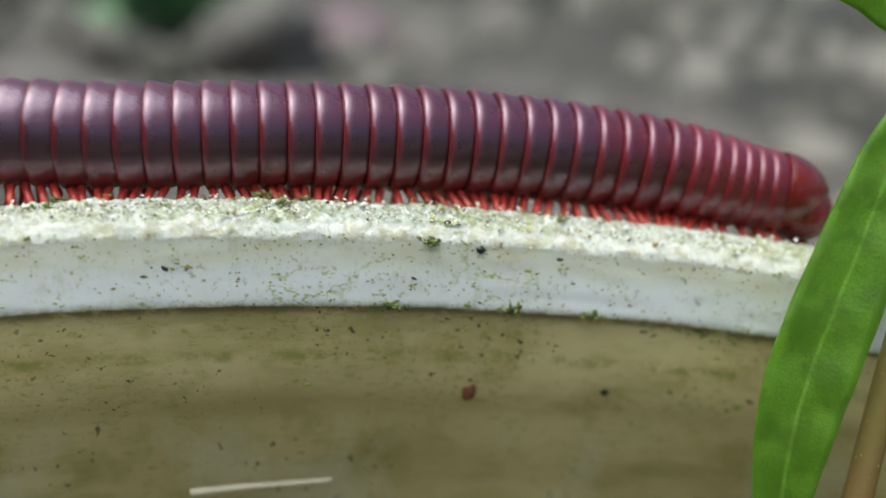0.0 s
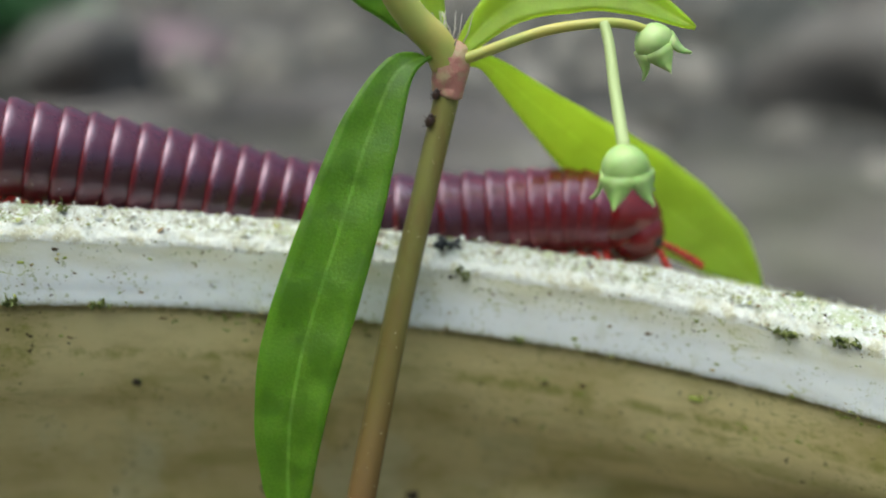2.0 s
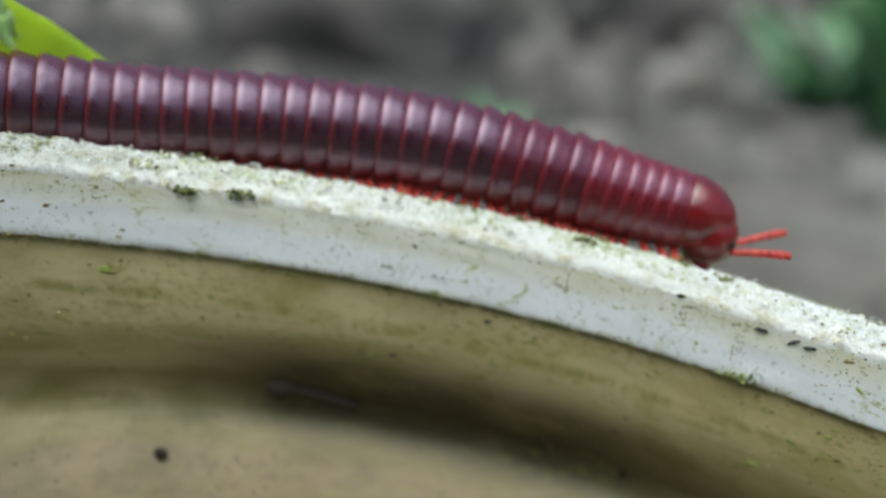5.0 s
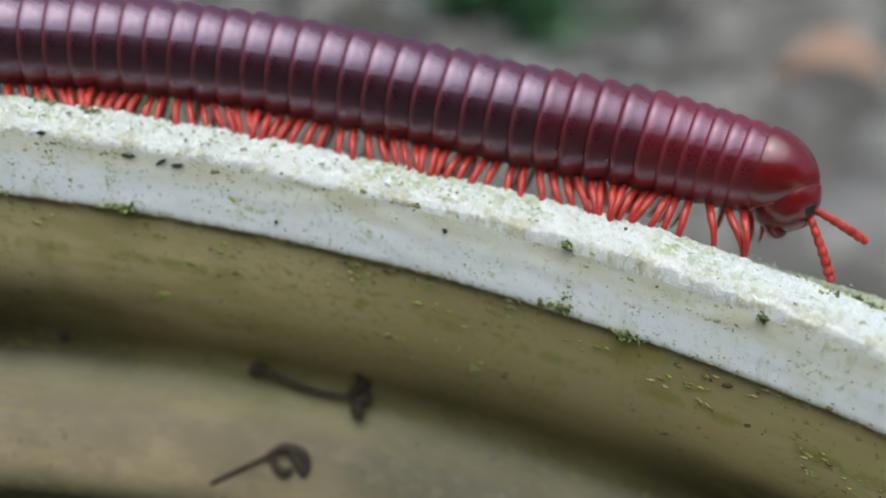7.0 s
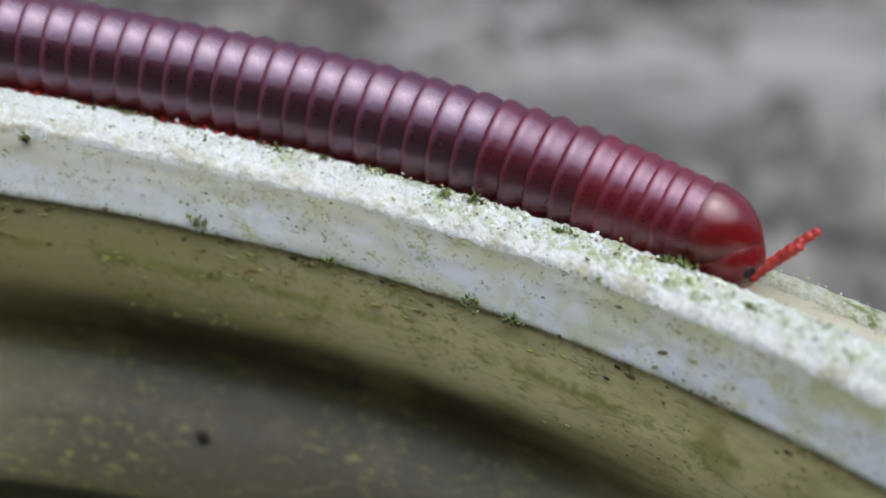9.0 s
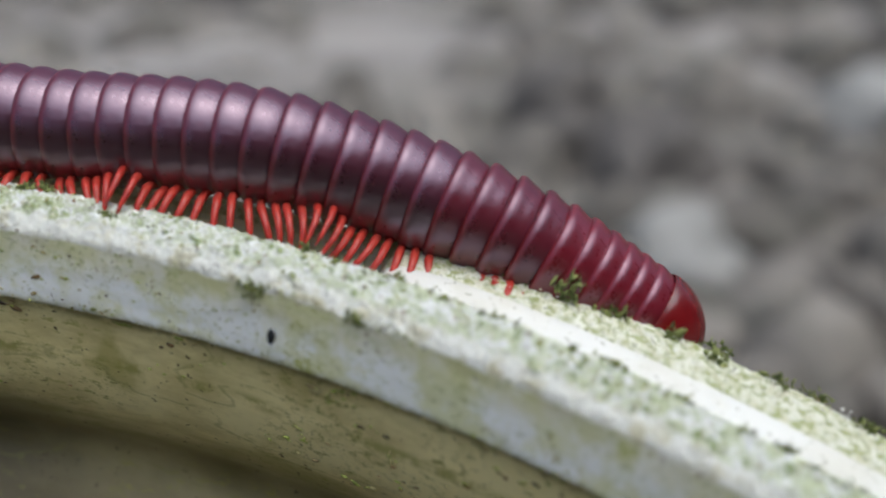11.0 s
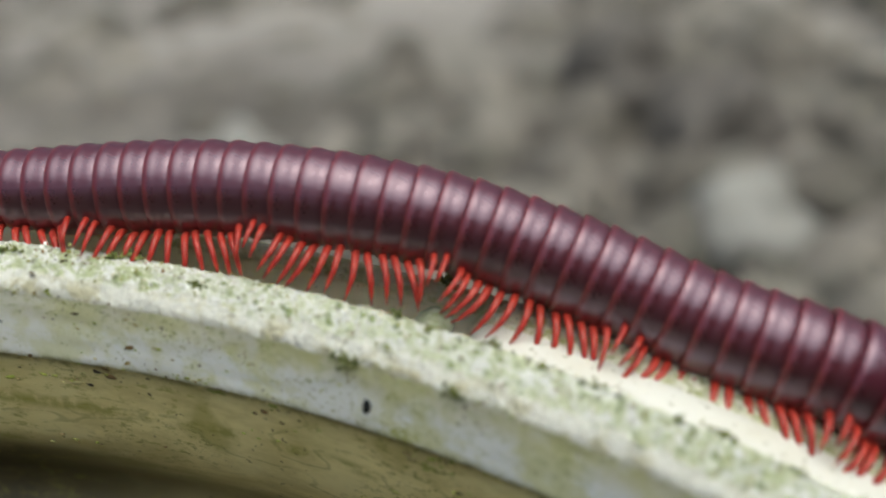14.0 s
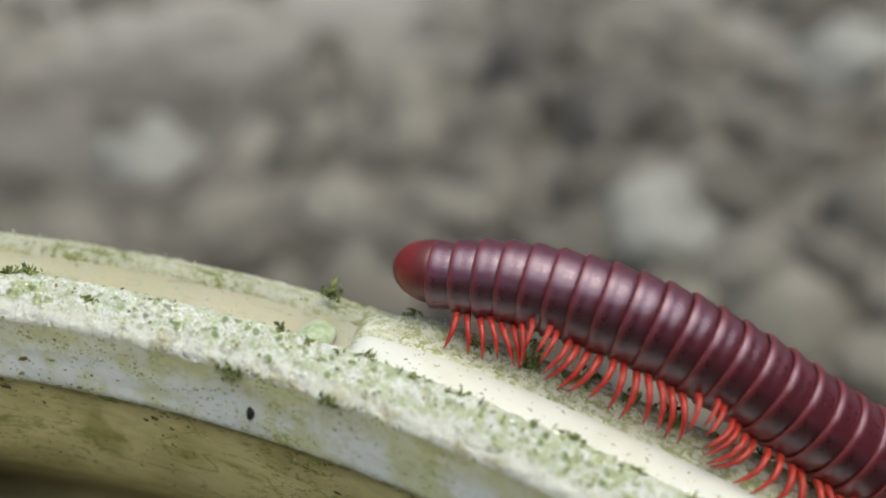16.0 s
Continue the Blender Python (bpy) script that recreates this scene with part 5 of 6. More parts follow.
def build_millipede():
    root = new("millipede")
    tagged(root, "glossy dark-red millipede crawling along the pot rim", "millipede")
    B = BODY_R
    ring_prof = [(1.25, B * 0.88), (0.9, B * 0.925), (0.55, B * 0.950), (0.25, B * 0.968), (0.0, B * 0.985), (-0.25, B * 0.999), (-0.5, B * 1.004), (-0.72, B * 0.996), (-0.84, B * 0.975), (-0.90, B * 0.92), (-0.6, B * 0.86)]
    hind_prof = [(1.25, B * 0.90), (0.9, B * 0.950), (0.45, B * 0.964), (0.20, B * 0.970), (0.02, B * 0.977), (-0.14, B * 0.989), (-0.35, B * 1.0), (-0.70, B * 1.003), (-0.83, B * 0.990), (-0.89, B * 0.955), (-0.6, B * 0.86)]
    ring_me = shell_mesh("ring", ring_prof, M["ring_shell"], 40)
    hind_me = shell_mesh("ring", hind_prof, M["hind_shell"], 40)
    neck_prof = [(1.25, B * 0.86), (0.9, B * 0.905), (0.55, B * 0.930), (0.25, B * 0.953), (0.0, B * 0.977), (-0.25, B * 0.999), (-0.5, B * 1.009), (-0.70, B * 0.999), (-0.83, B * 0.970), (-0.90, B * 0.91), (-0.6, B * 0.85)]
    neck_me = shell_mesh("ring", neck_prof, M["neck_shell"], 40)
    fore_me = shell_mesh("ring", neck_prof, M["fore_shell"], 40)
    legs = {1: leg_mesh(1), -1: leg_mesh(-1)}
    pieces = []          # (object, distance behind the head's tip)
    # head capsule: rounded, tucked under the collar, with mouth, eyes and antennae
    hx, hy, hz = 2.25, 2.45, 2.6
    tilt = Euler((0, 0.22, 0)).to_matrix()
    bm = bmesh.new()
    blob(bm, (0, 0, 0), (hx * MM, hy * MM, hz * MM), tilt, 4, 0.0)
    for v in bm.verts:
        low = max(0.0, -0.9 - v.co.z / MM)
        v.co.y *= 1 - 0.08 * low
        v.co.x -= 0.06 * low * low * MM
        v.co.x += 0.10 * MM * math.exp(-((v.co.z / MM + 1.6) / 0.5) ** 2) * max(0, v.co.x / MM)
    head = part("head", bm, M["head"], root, "smooth shiny red head capsule")

    def on_head(dx, dy, dz, out=1.0):
        d = Vector((dx, dy, dz)).normalized() * out
        return tilt @ Vector((d.x * hx, d.y * hy, d.z * hz)) * MM

    for s in (1, -1):
        bm = bmesh.new()
        spot = on_head(0.77, s * 0.60, 0.20, 0.985)
        blob(bm, spot, (0.44 * MM, 0.15 * MM, 0.46 * MM), Euler((0, 0.5, -s * 0.92)).to_matrix(), 3, 0.08, 1)
        part("eye", bm, M["eye"], head, "black eye patch")
        bm = bmesh.new()
        blob(bm, on_head(0.22, s * 0.42, -0.86, 0.90), (0.85 * MM, 0.75 * MM, 0.62 * MM), Euler((0, 0.5, 0)).to_matrix(), 3, 0.2, 5)
        part("jaw", bm, M["head"], head, "rounded red jaw lobe")
    ant_me = antenna_mesh()
    feelers = []
    for s in (1, -1):
        an = new("antenna", ant_me)
        an.parent = head
        feelers.append((an, s))
    pieces.append((head, 2.0))
    # collum: a smooth dome over the head, its front margin slanting back towards the belly
    bm = bmesh.new()
    cr, cl, drop = B * 0.815, 3.95, 2.5
    rows, turns, steps = [], 56, 14
    for k in range(turns):
        phi = 2 * math.pi * (k + 0.5) / turns
        c = math.cos(phi)
        u1 = 0.97
        if c < -1e-3:
            q = drop / (cr * -c)
            u1 = min(0.97, max(0.05, (q * q - 1) / (q * q + 1)))
        row = []
        for j in range(steps + 1):
            u = -0.06 + (u1 + 0.06) * j / steps
            r = cr * (1 - max(0.0, u) ** 1.75) ** 0.60 * (1.0 if u > 0 else 0.985)
            row.append(bm.verts.new((u * cl * MM, -math.sin(phi) * r * MM, c * r * MM)))
        rows.append(row)
    for k in range(turns):
        a, b = rows[k], rows[(k + 1) % turns]
        for j in range(steps):
            bm.faces.new((a[j], a[j + 1], b[j + 1], b[j]))
    rim = [rows[k][-1].co.copy() for k in range(turns)]
    half = turns // 2
    line = [rim[(half + k) % turns] for k in range(turns)]
    line = [p for p in line if p.z < 0.15 * MM]
    collum = part("collum", bm, M["head"], root, "broad smooth red collar plate")
    bm = bmesh.new()
    right = [p for p in line if p.y < 0]
    left = [p for p in line if p.y >= 0]
    for side in (left, right):
        side.sort(key=lambda p: p.z)
        tube(bm, side, [0.07 * MM] * len(side), 6, False)
    part("margin", bm, M["leg"], collum, "thin orange-red front margin")
    bm = bmesh.new()
    ring = [Vector((-0.05 * cl * MM, -math.sin(2 * math.pi * k / 40) * cr * 0.985 * MM, math.cos(2 * math.pi * k / 40) * cr * 0.985 * MM)) for k in range(41)]
    tube(bm, ring, [0.045 * MM] * 41, 6, False)
    part("hind_margin", bm, M["tail"], collum, "thin orange-red hind margin")
    pieces.append((collum, 4.15))
    walkers = []
    d = 5.0
    for i in range(RINGS):
        size = float(np.interp(i, [0, 8, 14, 27, 36, 50, RINGS], [0.96, 1.0, 1.02, 0.975, 0.90, 0.85, 0.82]))
        if i < 8:
            size = (0.838, 0.860, 0.885, 0.912, 0.940, 0.964, 0.982, 0.993)[i]
        tail = RINGS - 1 - i
        if tail < 9:
            size *= (0.755, 0.825, 0.88, 0.92, 0.948, 0.966, 0.978, 0.988, 0.995)[tail]
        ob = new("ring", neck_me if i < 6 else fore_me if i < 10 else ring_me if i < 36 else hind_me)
        ob.parent = root
        ob.scale = (1.0 - 0.14 * max(0.0, (i - 14) / (RINGS - 14)), size, size * 1.045)
        pieces.append((ob, d))
        d += (1.22, 1.25, 1.32, 1.45, 1.65, 1.8)[i] if i < 6 else PITCH * ob.scale[0]
        if tail > 0:
            for s in (1, -1):
                for j, off in enumerate((0.42, -0.42)):
                    if i < 3 and j:
                        continue
                    lg = new("leg", legs[s])
                    lg.parent = ob
                    walkers.append((lg, i * 2 + j, s, off))
    tail_me = shell_mesh("tail", [(1.4, B * 0.59), (0.7, B * 0.595), (0.0, B * 0.56), (-0.7, B * 0.485), (-1.25, B * 0.385), (-1.65, B * 0.265), (-1.85, B * 0.16), (-1.92, B * 0.03)], M["tail"], 24, 1.0, True)
    tl = new("tail_segment", tail_me)
    tl.parent = root
    tagged(tl, "bluntly pointed red tail segment")
    pieces.append((tl, d + 0.1))
    return root, pieces, walkers, feelers


# ---------------------------------------------------------------- the way of the millipede's back
# at each time: direction, millimetres outward, millimetres above the rim, of the body's middle line
SPINE = {}
SPINE[0] = [(-0.425, 7.0, 5.7), (-0.371, 7.0, 5.0), (-0.313, 7.0, 4.9), (-0.193, 7.0, 5.3), (-0.065, 7.0, 5.6), (0.067, 7.0, 5.2), (0.133, 7.0, 4.3)]
SPINE[0.5] = [(-0.335, 7.0, 3.9), (-0.225, 7.0, 4.3), (-0.129, 7.0, 4.7), (-0.051, 7.0, 4.4), (0.032, 7.0, 3.1), (0.120, 7.0, 1.7), (0.177, 7.0, 1.6), (0.226, 7.0, 1.2)]
SPINE[1] = [(-0.241, 7.0, 4.8), (-0.128, 7.0, 5.3), (-0.008, 7.0, 4.5), (0.098, 7.0, 3.2), (0.166, 7.0, 2.3), (0.276, 7.0, 3.0), (0.345, 7.0, 3.9)]
SPINE[1.5] = [(-0.135, 7.0, 5.5), (-0.022, 7.0, 4.8), (0.101, 7.0, 2.7), (0.160, 7.0, 1.9), (0.237, 7.0, 1.6), (0.323, 7.0, 2.3), (0.363, 7.0, 2.1)]
SPINE[2] = [(-0.078, 7.0, 4.9), (0.040, 7.0, 3.2), (0.152, 7.0, 1.2), (0.221, 7.0, 0.8), (0.315, 7.0, 2.8), (0.378, 7.0, 4.4), (0.396, 7.0, 4.1)]
SPINE[2.5] = [(-0.053, 7.0, 4.6), (0.065, 7.0, 2.9), (0.151, 7.0, 1.5), (0.222, 7.0, 1.2), (0.295, 7.0, 2.4), (0.360, 7.0, 4.6), (0.400, 7.0, 5.1)]
SPINE[3] = [(-0.018, 7.0, 3.9), (0.103, 7.0, 1.5), (0.149, 7.0, 1.0), (0.224, 7.0, 0.9), (0.336, 7.0, 3.1), (0.422, 7.0, 5.4), (0.460, 7.0, 5.3)]
SPINE[5.5] = [(0.479, 7.0, 2.7), (0.594, 7.0, 4.2), (0.716, 7.0, 5.1), (0.799, 7.0, 4.6), (0.886, 7.0, 4.1), (0.972, 7.0, 4.2), (1.014, 7.0, 4.4)]
SPINE[6] = [(0.614, 7.0, 4.5), (0.731, 7.0, 5.6), (0.855, 7.0, 5.5), (0.985, 7.0, 5.7), (1.070, 7.0, 7.0), (1.130, 7.0, 8.2)]
SPINE[6.5] = [(0.760, 7.0, 4.8), (0.880, 7.0, 5.4), (1.007, 7.0, 5.9), (1.135, 7.0, 6.5), (1.217, 7.0, 6.6), (1.277, 7.0, 6.2)]
SPINE[7] = [(0.872, 7.0, 4.8), (0.992, 7.0, 5.9), (1.116, 7.0, 6.3), (1.242, 7.0, 6.3), (1.364, 7.0, 7.1), (1.420, 7.0, 7.2)]
SPINE[7.5] = [(0.995, 7.0, 5.3), (1.112, 7.0, 6.0), (1.231, 7.0, 6.0), (1.352, 7.0, 5.6), (1.449, 7.0, 5.3), (1.504, 7.0, 5.3), (1.539, 7.0, 5.2)]
SPINE[8] = [(1.178, 7.0, 5.4), (1.293, 7.0, 6.5), (1.411, 7.0, 5.9), (1.534, 7.0, 4.9), (1.615, 7.0, 5.5), (1.670, 7.0, 5.7)]
SPINE[8.5] = [(1.321, 7.0, 4.5), (1.440, 7.0, 4.7), (1.564, 7.0, 5.5), (1.686, 7.0, 5.7), (1.763, 7.0, 5.5), (1.800, 7.0, 5.1)]
SPINE[9] = [(1.409, 7.0, 4.6), (1.531, 7.0, 4.4), (1.656, 7.0, 4.25), (1.782, 7.0, 3.8), (1.864, 7.0, 3.3), (1.924, 7.0, 2.9)]
SPINE[9.5] = [(1.480, 7.0, 4.6), (1.603, 7.0, 4.7), (1.732, 7.0, 4.3), (1.863, 7.0, 4.3), (1.946, 7.0, 4.5), (2.005, 7.0, 4.7), (2.050, 7.0, 5.0)]
SPINE[10] = [(1.674, 7.0, 3.4), (1.795, 7.0, 4.0), (1.920, 7.4, 4.2), (2.001, 8.1, 4.8), (2.075, 9.3, 5.0), (2.108, 10.0, 4.2), (2.160, 11.2, 3.7)]
SPINE[12.5] = [(1.944, 7.6, 4.9), (2.017, 8.3, 6.0), (2.089, 9.1, 6.3), (2.121, 10.6, 5.7), (2.155, 12.1, 4.6), (2.191, 12.9, 3.1), (2.224, 13.8, 1.7), (2.256, 15.2, -0.7), (2.289, 16.4, -3.3), (2.324, 17.6, -6.5), (2.450, 23.0, -14.8), (2.800, 26.0, -20.8)]
SPINE[13] = [(1.900, 7.2, 5.0), (2.012, 8.2, 5.5), (2.085, 9.1, 5.7), (2.119, 10.3, 5.2), (2.152, 11.5, 4.4), (2.224, 12.8, 2.1), (2.293, 14.1, -0.8), (2.362, 15.2, -3.7), (2.426, 17.1, -7.1), (2.550, 22.0, -12.4), (2.900, 24.0, -16.4)]
SPINE[13.5] = [(1.855, 7.0, 4.3), (1.967, 7.8, 5.4), (2.040, 8.5, 5.8), (2.108, 10.0, 5.6), (2.177, 12.2, 4.0), (2.247, 13.0, 1.9), (2.316, 13.3, 0.0), (2.381, 13.7, -0.8), (2.550, 15.0, -2.7), (3.000, 20.0, -10.3)]
SPINE[14] = [(1.850, 7.0, 3.5), (1.908, 7.3, 4.4), (1.983, 8.0, 5.4), (2.055, 8.6, 5.8), (2.126, 9.9, 5.5), (2.159, 10.6, 5.0), (2.229, 11.4, 3.9), (2.298, 11.5, 3.0), (2.362, 11.5, 3.8)]
SPINE[14.5] = [(1.929, 7.5, 4.0), (1.977, 7.9, 5.2), (2.015, 8.2, 6.0), (2.052, 8.6, 6.6), (2.086, 9.1, 6.7), (2.161, 10.7, 5.9), (2.234, 11.5, 5.5), (2.306, 11.5, 5.0), (2.374, 11.5, 5.5), (2.421, 11.5, 6.5)]
SPINE[15] = [(2.017, 8.3, 5.3), (2.055, 8.6, 6.2), (2.091, 9.2, 6.5), (2.125, 9.9, 6.5), (2.201, 11.2, 5.4), (2.278, 11.5, 5.2), (2.348, 11.5, 6.0), (2.411, 11.5, 6.7), (2.458, 11.5, 6.0)]
SPINE[15.5] = [(2.114, 9.7, 5.1), (2.143, 10.3, 5.7), (2.177, 10.9, 5.8), (2.252, 11.5, 5.5), (2.323, 11.5, 5.7), (2.390, 11.5, 6.0), (2.438, 11.5, 5.8)]
SPINE[16] = [(2.202, 11.2, 4.2), (2.232, 11.5, 5.4), (2.283, 11.5, 6.3), (2.350, 11.5, 6.8), (2.416, 11.5, 5.8), (2.467, 11.5, 4.5)]
HEAD_AT = [(0, 0.194), (0.5, 0.285), (1, 0.372), (1.5, 0.409), (2, 0.433), (2.5, 0.465), (3, 0.515), (5.5, 1.062), (6, 1.191), (6.5, 1.332), (7, 1.467), (7.5, 1.588), (8, 1.722), (8.5, 1.85), (9, 1.974), (9.5, 2.085), (10, 2.158),
           (12.5, 2.635), (14.5, 3.014), (15.0, 3.096), (15.5, 3.178), (16.0, 3.26)]
GRID = np.linspace(-1.3, 3.6, 491)
CACHE = {}


def spine_at(t):
    """Outward and upward offsets of the body's line over all directions, at the time t."""
    keys = sorted(SPINE)
    a = max([k for k in keys if k <= t], default=keys[0])
    b = min([k for k in keys if k >= t], default=keys[-1])
    f = 0 if a == b else (t - a) / (b - a)
    out = []
    for k in (a, b):
        if k not in CACHE:
            th = [p[0] for p in SPINE[k]]
            rows = []
            for c in (1, 2):
                v = np.interp(GRID, th, [p[c] for p in SPINE[k]])
                ker = np.hanning(11)
                v = np.convolve(np.pad(v, 5, mode="edge"), ker / ker.sum(), mode="valid")
                rows.append(v)
            CACHE[k] = rows
        out.append(CACHE[k])
    return [out[0][c] * (1 - f) + out[1][c] * f for c in (0, 1)]


def body_line(t):
    """Places along the body from the head's tip backwards, each with its distance in mm."""
    rho, z = spine_at(t)
    ts = [k for k, _ in HEAD_AT]
    th = float(np.interp(t, ts, [v for _, v in HEAD_AT]))
    pts, dist = [], []
    last = None
    total = -3.0
    ths = np.arange(th + 0.03, th - 1.75, -0.006)
    for q in ths:
        p = P(q, float(np.interp(q, GRID, rho)), float(np.interp(q, GRID, z)))
        if last is not None:
            total += (p - last).length * 1000
        pts.append(p)
        dist.append(total)
        last = p
    # distance zero lies at the head's tip
    k = int(np.argmin(np.abs(ths - th)))
    off = dist[k]
    return np.array([tuple(p) for p in pts]), np.array(dist) - off


def at_distance(pts, dist, d):
    return Vector([float(np.interp(d, dist, pts[:, c])) for c in range(3)])


def motions():
    # the weed leans in a breath of wind and comes to rest
    foot, across = SWAYERS[0].location.copy(), Vector((math.sin(0.2), math.cos(0.2), 0))
    lean = [(0, -0.45), (0.5, -1.05), (1, -0.75), (1.5, -0.3), (2, 0.0), (3, 0.0), (16, 0.0)]
    for ob in SWAYERS:
        at = ob.location.copy()
        walk(ob, [(t, Matrix.Translation(foot) @ Matrix.Rotation(radians(a), 4, across) @ Matrix.Translation(at - foot)) for t, a in lean])
    root, pieces, walkers, feelers = CRAWLER
    times = [k * 0.25 for k in range(65)]
    lines = {t: body_line(t) for t in times}
    middle = {t: at_distance(*lines[t], 55.0) for t in times}
    walk(root, [(t, Matrix.Translation(middle[t])) for t in times])
    for ob, d in pieces:
        rows = []
        for t in times:
            pts, dist = lines[t]
            p = at_distance(pts, dist, d)
            fwd = (at_distance(pts, dist, d - 1.2) - at_distance(pts, dist, d + 1.2)).normalized()
            side = Vector((0, 0, 1)).cross(fwd).normalized()
            up = fwd.cross(side).normalized()
            m = Matrix((fwd, side, up)).transposed().to_4x4()
            m.translation = p - middle[t]
            if ob.name.startswith("ring"):
                m = m @ pose(0, 0, -0.19 * MM)
            if ob.name.startswith("head"):
                m = m @ pose(0, 0, -1.6 * MM)
            rows.append((t, m))
        walk(ob, rows)
    # legs: waves that run forward along the body
    steps = [k * 0.125 for k in range(129)]
    for lg, n, s, off in walkers:
        rows = []
        for t in steps:
            ph = 2 * math.pi * (n / 14.5 + t / 1.0 + 0.1) + (0.35 if s > 0 else 0)
            swing = -22 * math.sin(ph) + 5 * math.sin(n * 2.3)
            spread = float(np.interp(t, (0, 3.2, 5.3, 9, 10.2, 12.3), (0.05, 0.05, 0.2, 0.25, 0.7, 1.0)))
            lift = spread * (10 + 40 * max(0.0, math.cos(ph)) ** 2.4) - 32 * max(0.0, 1 - spread) + 5 * math.sin(n * 1.7)
            rows.append((t, pose(off * MM, s * 1.1 * MM, -3.1 * MM, s * lift, swing, -s * 10 * math.sin(ph))))
        walk(lg, rows)
    near = [(0, 5), (1, 10), (1.5, 40), (2, 50), (2.5, 25), (3, 82), (3.2, 72), (4.3, 40), (5.3, -40), (5.5, -44), (5.7, 30), (6, 2), (6.5, 40), (7, 48), (7.5, 30), (8, -6), (8.3, 45), (8.5, 70), (9, -60), (9.3, 0), (9.5, 20), (10, 70), (10.2, 40), (12, 60), (14, 20), (16, 50)]
    far = [(0, 30), (1, 40), (1.5, 10), (2, 20), (2.5, 40), (3, -12), (3.2, 20), (4.3, 10), (5.3, -42), (5.5, -46), (5.7, -20), (6, 8), (6.5, 40), (7, 17), (7.5, 2), (8, -16), (8.3, 40), (8.5, 40), (9, -56), (9.3, 0), (9.5, 26), (10, 80), (10.2, 60), (12, 30), (14, 60), (16, 20)]
    for an, s in feelers:
        rows = [(t, pose(1.95 * MM, s * 1.05 * MM, -0.55 * MM, 0, a, s * 20)) for t, a in (far if s > 0 else near)]
        walk(an, rows)


# ---------------------------------------------------------------- the place
build_ground()
build_blocker_wall()
build_pebbles()
for k, (th, d, size, pale) in enumerate(((2.20, 0.325, 0.0205, True), (1.70, 0.38, 0.018, True), (1.72, 0.80, 0.05, False), (2.33, 0.52, 0.028, True),
                                          (2.16, 0.41, 0.028, False), (2.07, 0.46, 0.032, False), (1.96, 0.385, 0.016, False), (0.60, 1.7, 0.12, False), (0.60, 1.0, 0.12, False), (0.87, 1.40, 0.13, False), (-0.19, 1.07, 0.07, False))):
    build_stone(th, d, size, pale, k + 1)
build_weed(1.09, 0.95, 0.155, 1)
build_weed(1.13, 1.8, 0.22, 2)
build_weed(0.72, 0.56, 0.06, 3)
build_weed(-0.27, 1.5, 0.22, 4)
build_weed(0.61, 1.45, 0.20, 5)
build_fallen_leaf(1.40, 0.73, 0.07, M["fallen"], "dry orange-brown leaf lying on soil")
build_fallen_leaf(-0.12, 1.15, 0.15, M["mauve"], "faded mauve leaf lying on soil")
build_pot()
build_pot_soil()
SWAYERS = [build_plant(), build_aphid(0.2635, -1.15, 13.2, 0.42 * MM), build_aphid(0.2595, -1.5, 11.3, 0.50 * MM)]
build_dropping()
# moss along the rim's lower edge and on its face
for k, (th, z, w, h) in enumerate(((-0.06, -5.4, 1.6, 0.6), (-0.16, -5.5, 1.8, 0.5), (0.0, -5.5, 1.2, 0.4), (0.33, -5.5, 0.9, 0.5), (0.73, -5.5, 1.0, 0.4), (0.97, -5.4, 2.0, 0.6),
                                   (1.31, -5.0, 2.2, 1.0), (1.36, -5.6, 2.4, 0.6), (1.575, -4.9, 1.4, 1.4), (1.68, -5.3, 0.7, 0.7), (1.79, -5.4, 1.3, 1.1), (1.82, -5.6, 1.6, 0.7),
                                   (0.53, -0.6, 2.2, 0.7), (0.57, -0.2, 2.2, 0.8), (0.285, -0.6, 1.0, 0.9), (-0.13, -0.6, 1.2, 0.5), (2.09, -0.7, 1.6, 0.9), (1.31, -0.3, 1.0, 0.4), (1.45, -0.7, 0.9, 0.6), (2.16, -0.5, 1.4, 0.8))):
    build_moss(th, 0.0, z, w, h, k + 3)
for k, (th, rho, z, w, h) in enumerate(((2.27, 11.6, 0.9, 2.2, 2.0), (2.185, 11.3, 0.3, 1.4, 1.0), (2.31, 11.6, 0.6, 1.6, 0.8), (2.36, 11.7, 0.6, 1.8, 0.9), (2.42, 11.7, 0.6, 1.6, 0.9), (2.215, 4.0, 0.5, 1.8, 0.7), (2.25, 4.0, 0.5, 1.6, 0.7), (1.98, 2.0, 0.7, 1.6, 0.5))):
    build_moss(th, rho, z, w, h, k + 40, "ragged grey-green moss tuft on the rim's top")
for k, (th, rho, z, w, tall) in enumerate(((2.270, 9.4, 1.0, 1.5, 1.8), (2.128, 10.2, 0.5, 1.3, 1.4), (2.235, 9.6, 0.7, 1.4, 0.6), (2.300, 10.0, 0.7, 1.8, 0.6), (2.335, 10.4, 0.7, 1.4, 0.8), (2.365, 10.0, 0.7, 1.4, 0.4), (2.40, 10.6, 0.7, 1.2, 0.7), (2.45, 10.6, 0.7, 1.3, 0.5))):
    build_moss(th, rho, z, w, 0.7, k + 200, "upright grey-green moss shoots on the rim's outer edge", tall)
rng = random.Random(78)
for k in range(16):
    th = 2.13 + 0.026 * k + rng.uniform(-0.008, 0.008)
    build_moss(th, rng.uniform(3.3, 4.1), rng.uniform(0.7, 1.0), rng.uniform(0.7, 1.6), 0.5, k + 240, "olive moss clump along the crest of the rim", rng.uniform(0, 0.4))
rng = random.Random(77)
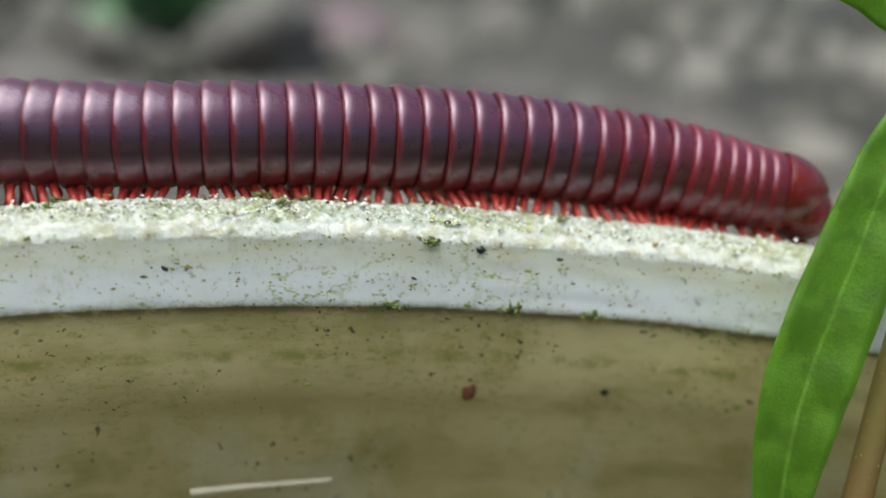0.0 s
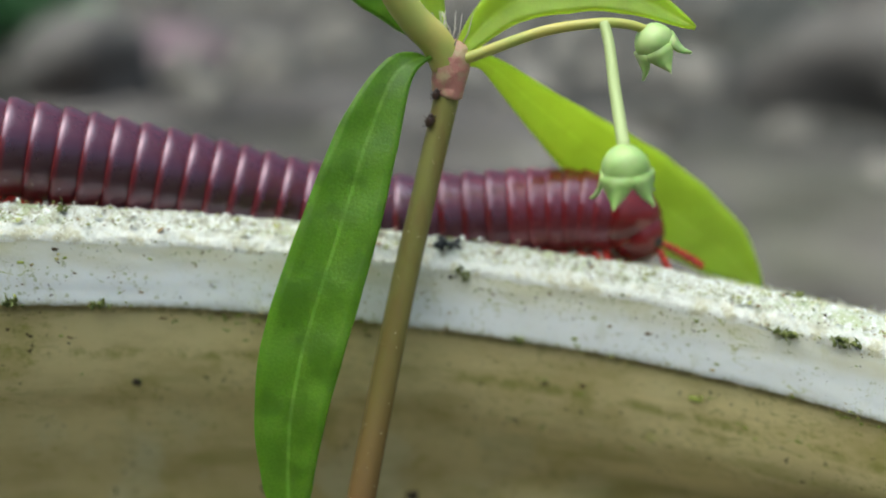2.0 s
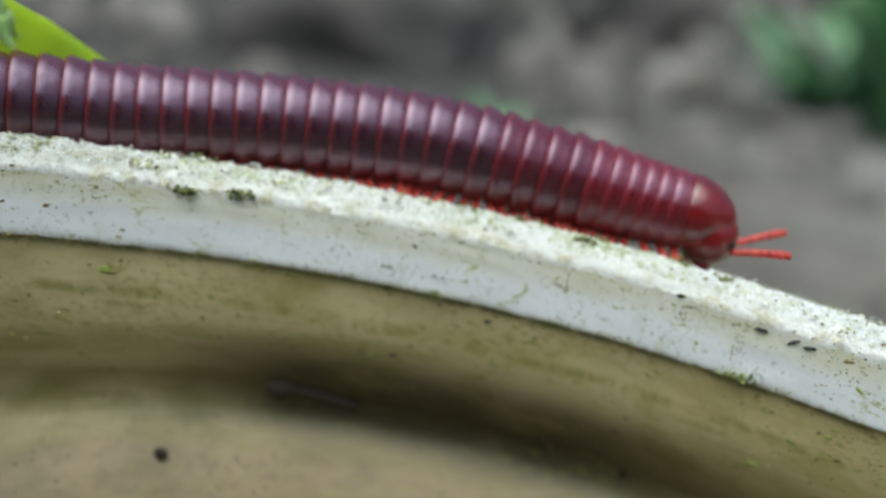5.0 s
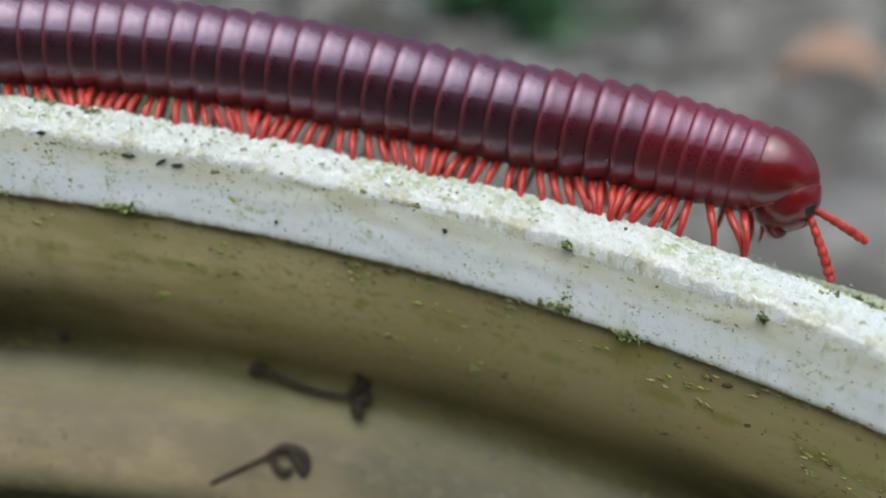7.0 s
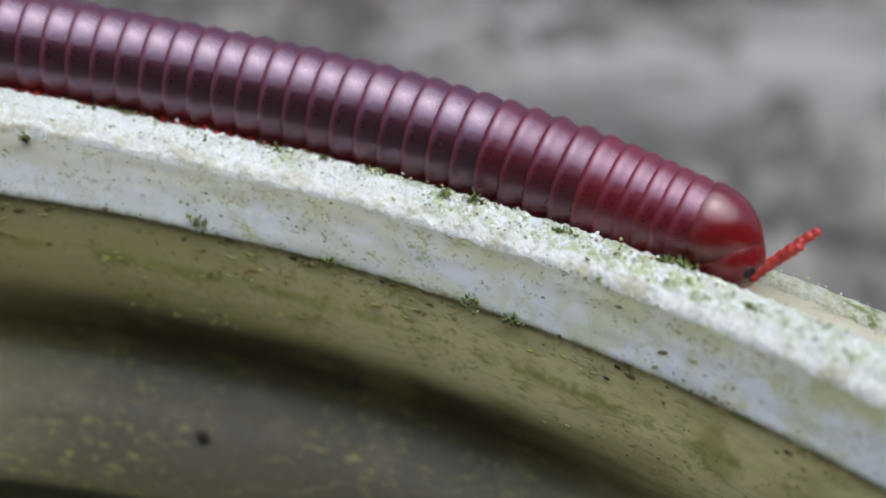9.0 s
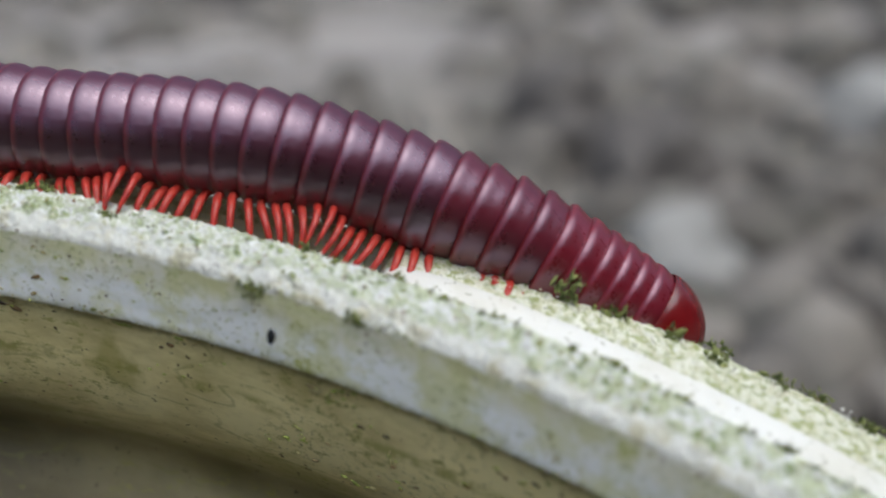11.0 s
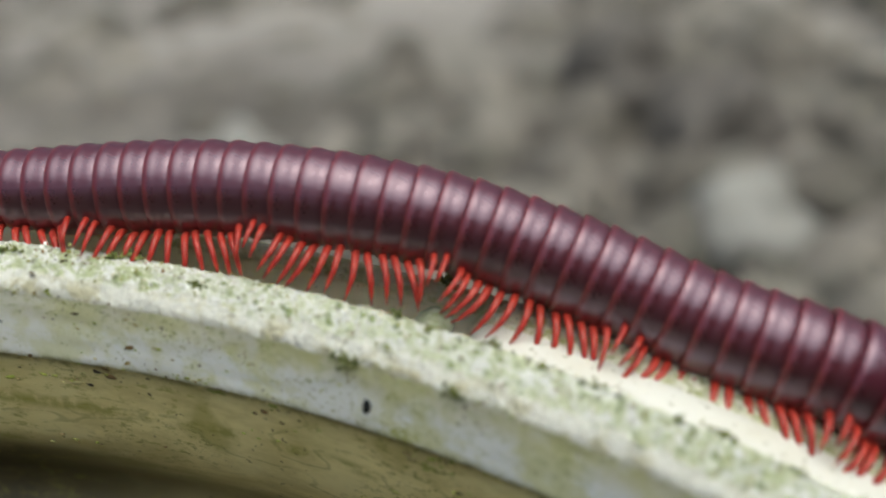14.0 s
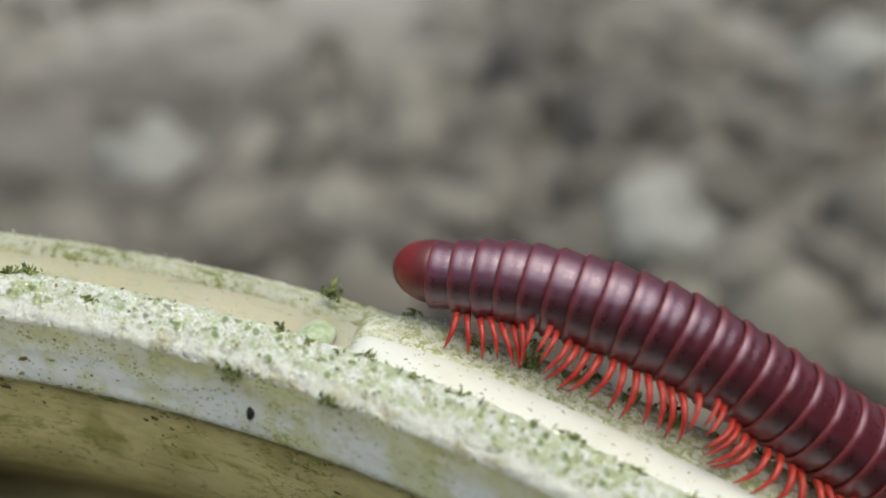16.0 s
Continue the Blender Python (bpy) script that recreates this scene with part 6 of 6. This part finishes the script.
for k in range(34):
    th = rng.uniform(-0.45, 2.15)
    build_moss(th, rng.uniform(2.4, 3.9), rng.uniform(0.95, 1.2), rng.uniform(0.6, 1.7), rng.uniform(0.3, 0.7), k + 90, "grey-green flaky moss on the rim's crest")
for th, z, w, h, lean in ((0.98, -1.05, 0.95, 0.26, 6), (1.004, -1.15, 0.9, 0.24, -28), (1.016, -1.2, 0.95, 0.24, -4), (2.10, -3.6, 0.55, 1.05, 12), (1.09, -4.2, 0.3, 0.3, 0), (1.22, -1.7, 0.4, 0.35, 20), (-0.09, -0.9, 0.7, 0.6, 0)):
    build_speck(th, -0.06, z, w, h, lean, M["dropping"])
for th, rho, z, w, h in ((0.02, 1.25, -12.4, 0.7, 0.7), (0.24, 3.6, -23.3, 1.3, 1.0), (0.83, 4.7, -18.8, 1.1, 0.9), (0.90, 5.3, -19.9, 0.8, 1.2), (0.51, 1.5, -24.6, 1.2, 1.2), (0.60, 4.2, -18.0, 1.0, 0.9), (1.68, 4.4, -18.4, 1.0, 0.8), (1.56, 0.8, -25, 1.2, 1.2), (2.22, 1.3, -12.6, 0.8, 0.8), (2.32, 0.65, -8.6, 1.4, 0.9), (0.115, 3.2, -23.2, 1.0, 1.0)):
    build_speck(th, rho, z, w, h, 0, M["dead"], "dirt_spot", "dark brown dirt spot on the tan wall", "dirt")
build_speck(-0.095, 1.4, -13, 1.1, 1.6, 14, M["chip"], "bark_chip", "rust-brown bark chip stuck to the tan wall", "chip")
build_twig([(1.058, 5.1, -20.2), (1.083, 4.9, -20.8), (1.113, 4.7, -21.1), (1.141, 4.8, -20.9)], 0.36, [(0.0, 0.85), (0.12, 0.7), (1.0, 0.5)], "withered brown flower stalk stuck to the tan wall",
           ([(1.141, 4.8, -20.9), (1.144, 4.3, -21.7), (1.146, 3.8, -22.4)], [(1.135, 4.8, -21.0), (1.144, 5.0, -19.8), (1.149, 5.0, -18.9), (1.141, 4.6, -18.2)], [(1.141, 4.8, -20.9), (1.155, 4.8, -20.8)]))
build_twig([(1.030, -0.8, -28.6), (1.055, -0.1, -27.0), (1.078, 0.6, -25.6)], 0.26, [(1.0, 0.45)], "thin dry seed head with curled pods on the tan wall",
           ([(1.078, 0.6, -25.6), (1.086, 0.9, -25.0), (1.094, 1.0, -24.8), (1.104, 1.0, -25.0), (1.110, 0.5, -25.8), (1.106, 0.0, -26.6)], [(1.080, 0.6, -25.7), (1.084, 0.2, -26.3), (1.092, 0.0, -26.7), (1.096, 0.2, -26.2)], [(1.094, 1.0, -24.9), (1.100, 0.6, -25.6), (1.106, 0.2, -26.3)]))
build_twig([(0.605, 4.3, -18.4), (0.63, 4.6, -18.8), (0.67, 4.9, -19.6)], 0.5, [(0.0, 1.3), (0.25, 1.0)], "blackened scrap of stalk on the tan wall")
build_twig([(-0.320, 4.3, -22.9), (-0.278, 4.3, -22.7), (-0.240, 4.3, -22.6), (-0.206, 4.2, -22.4)], 0.30, [(0.5, 0.34)], "pale dry straw lying against the tan wall", (), "straw")
build_crumbs()
build_flecks()
CRAWLER = build_millipede()
motions()
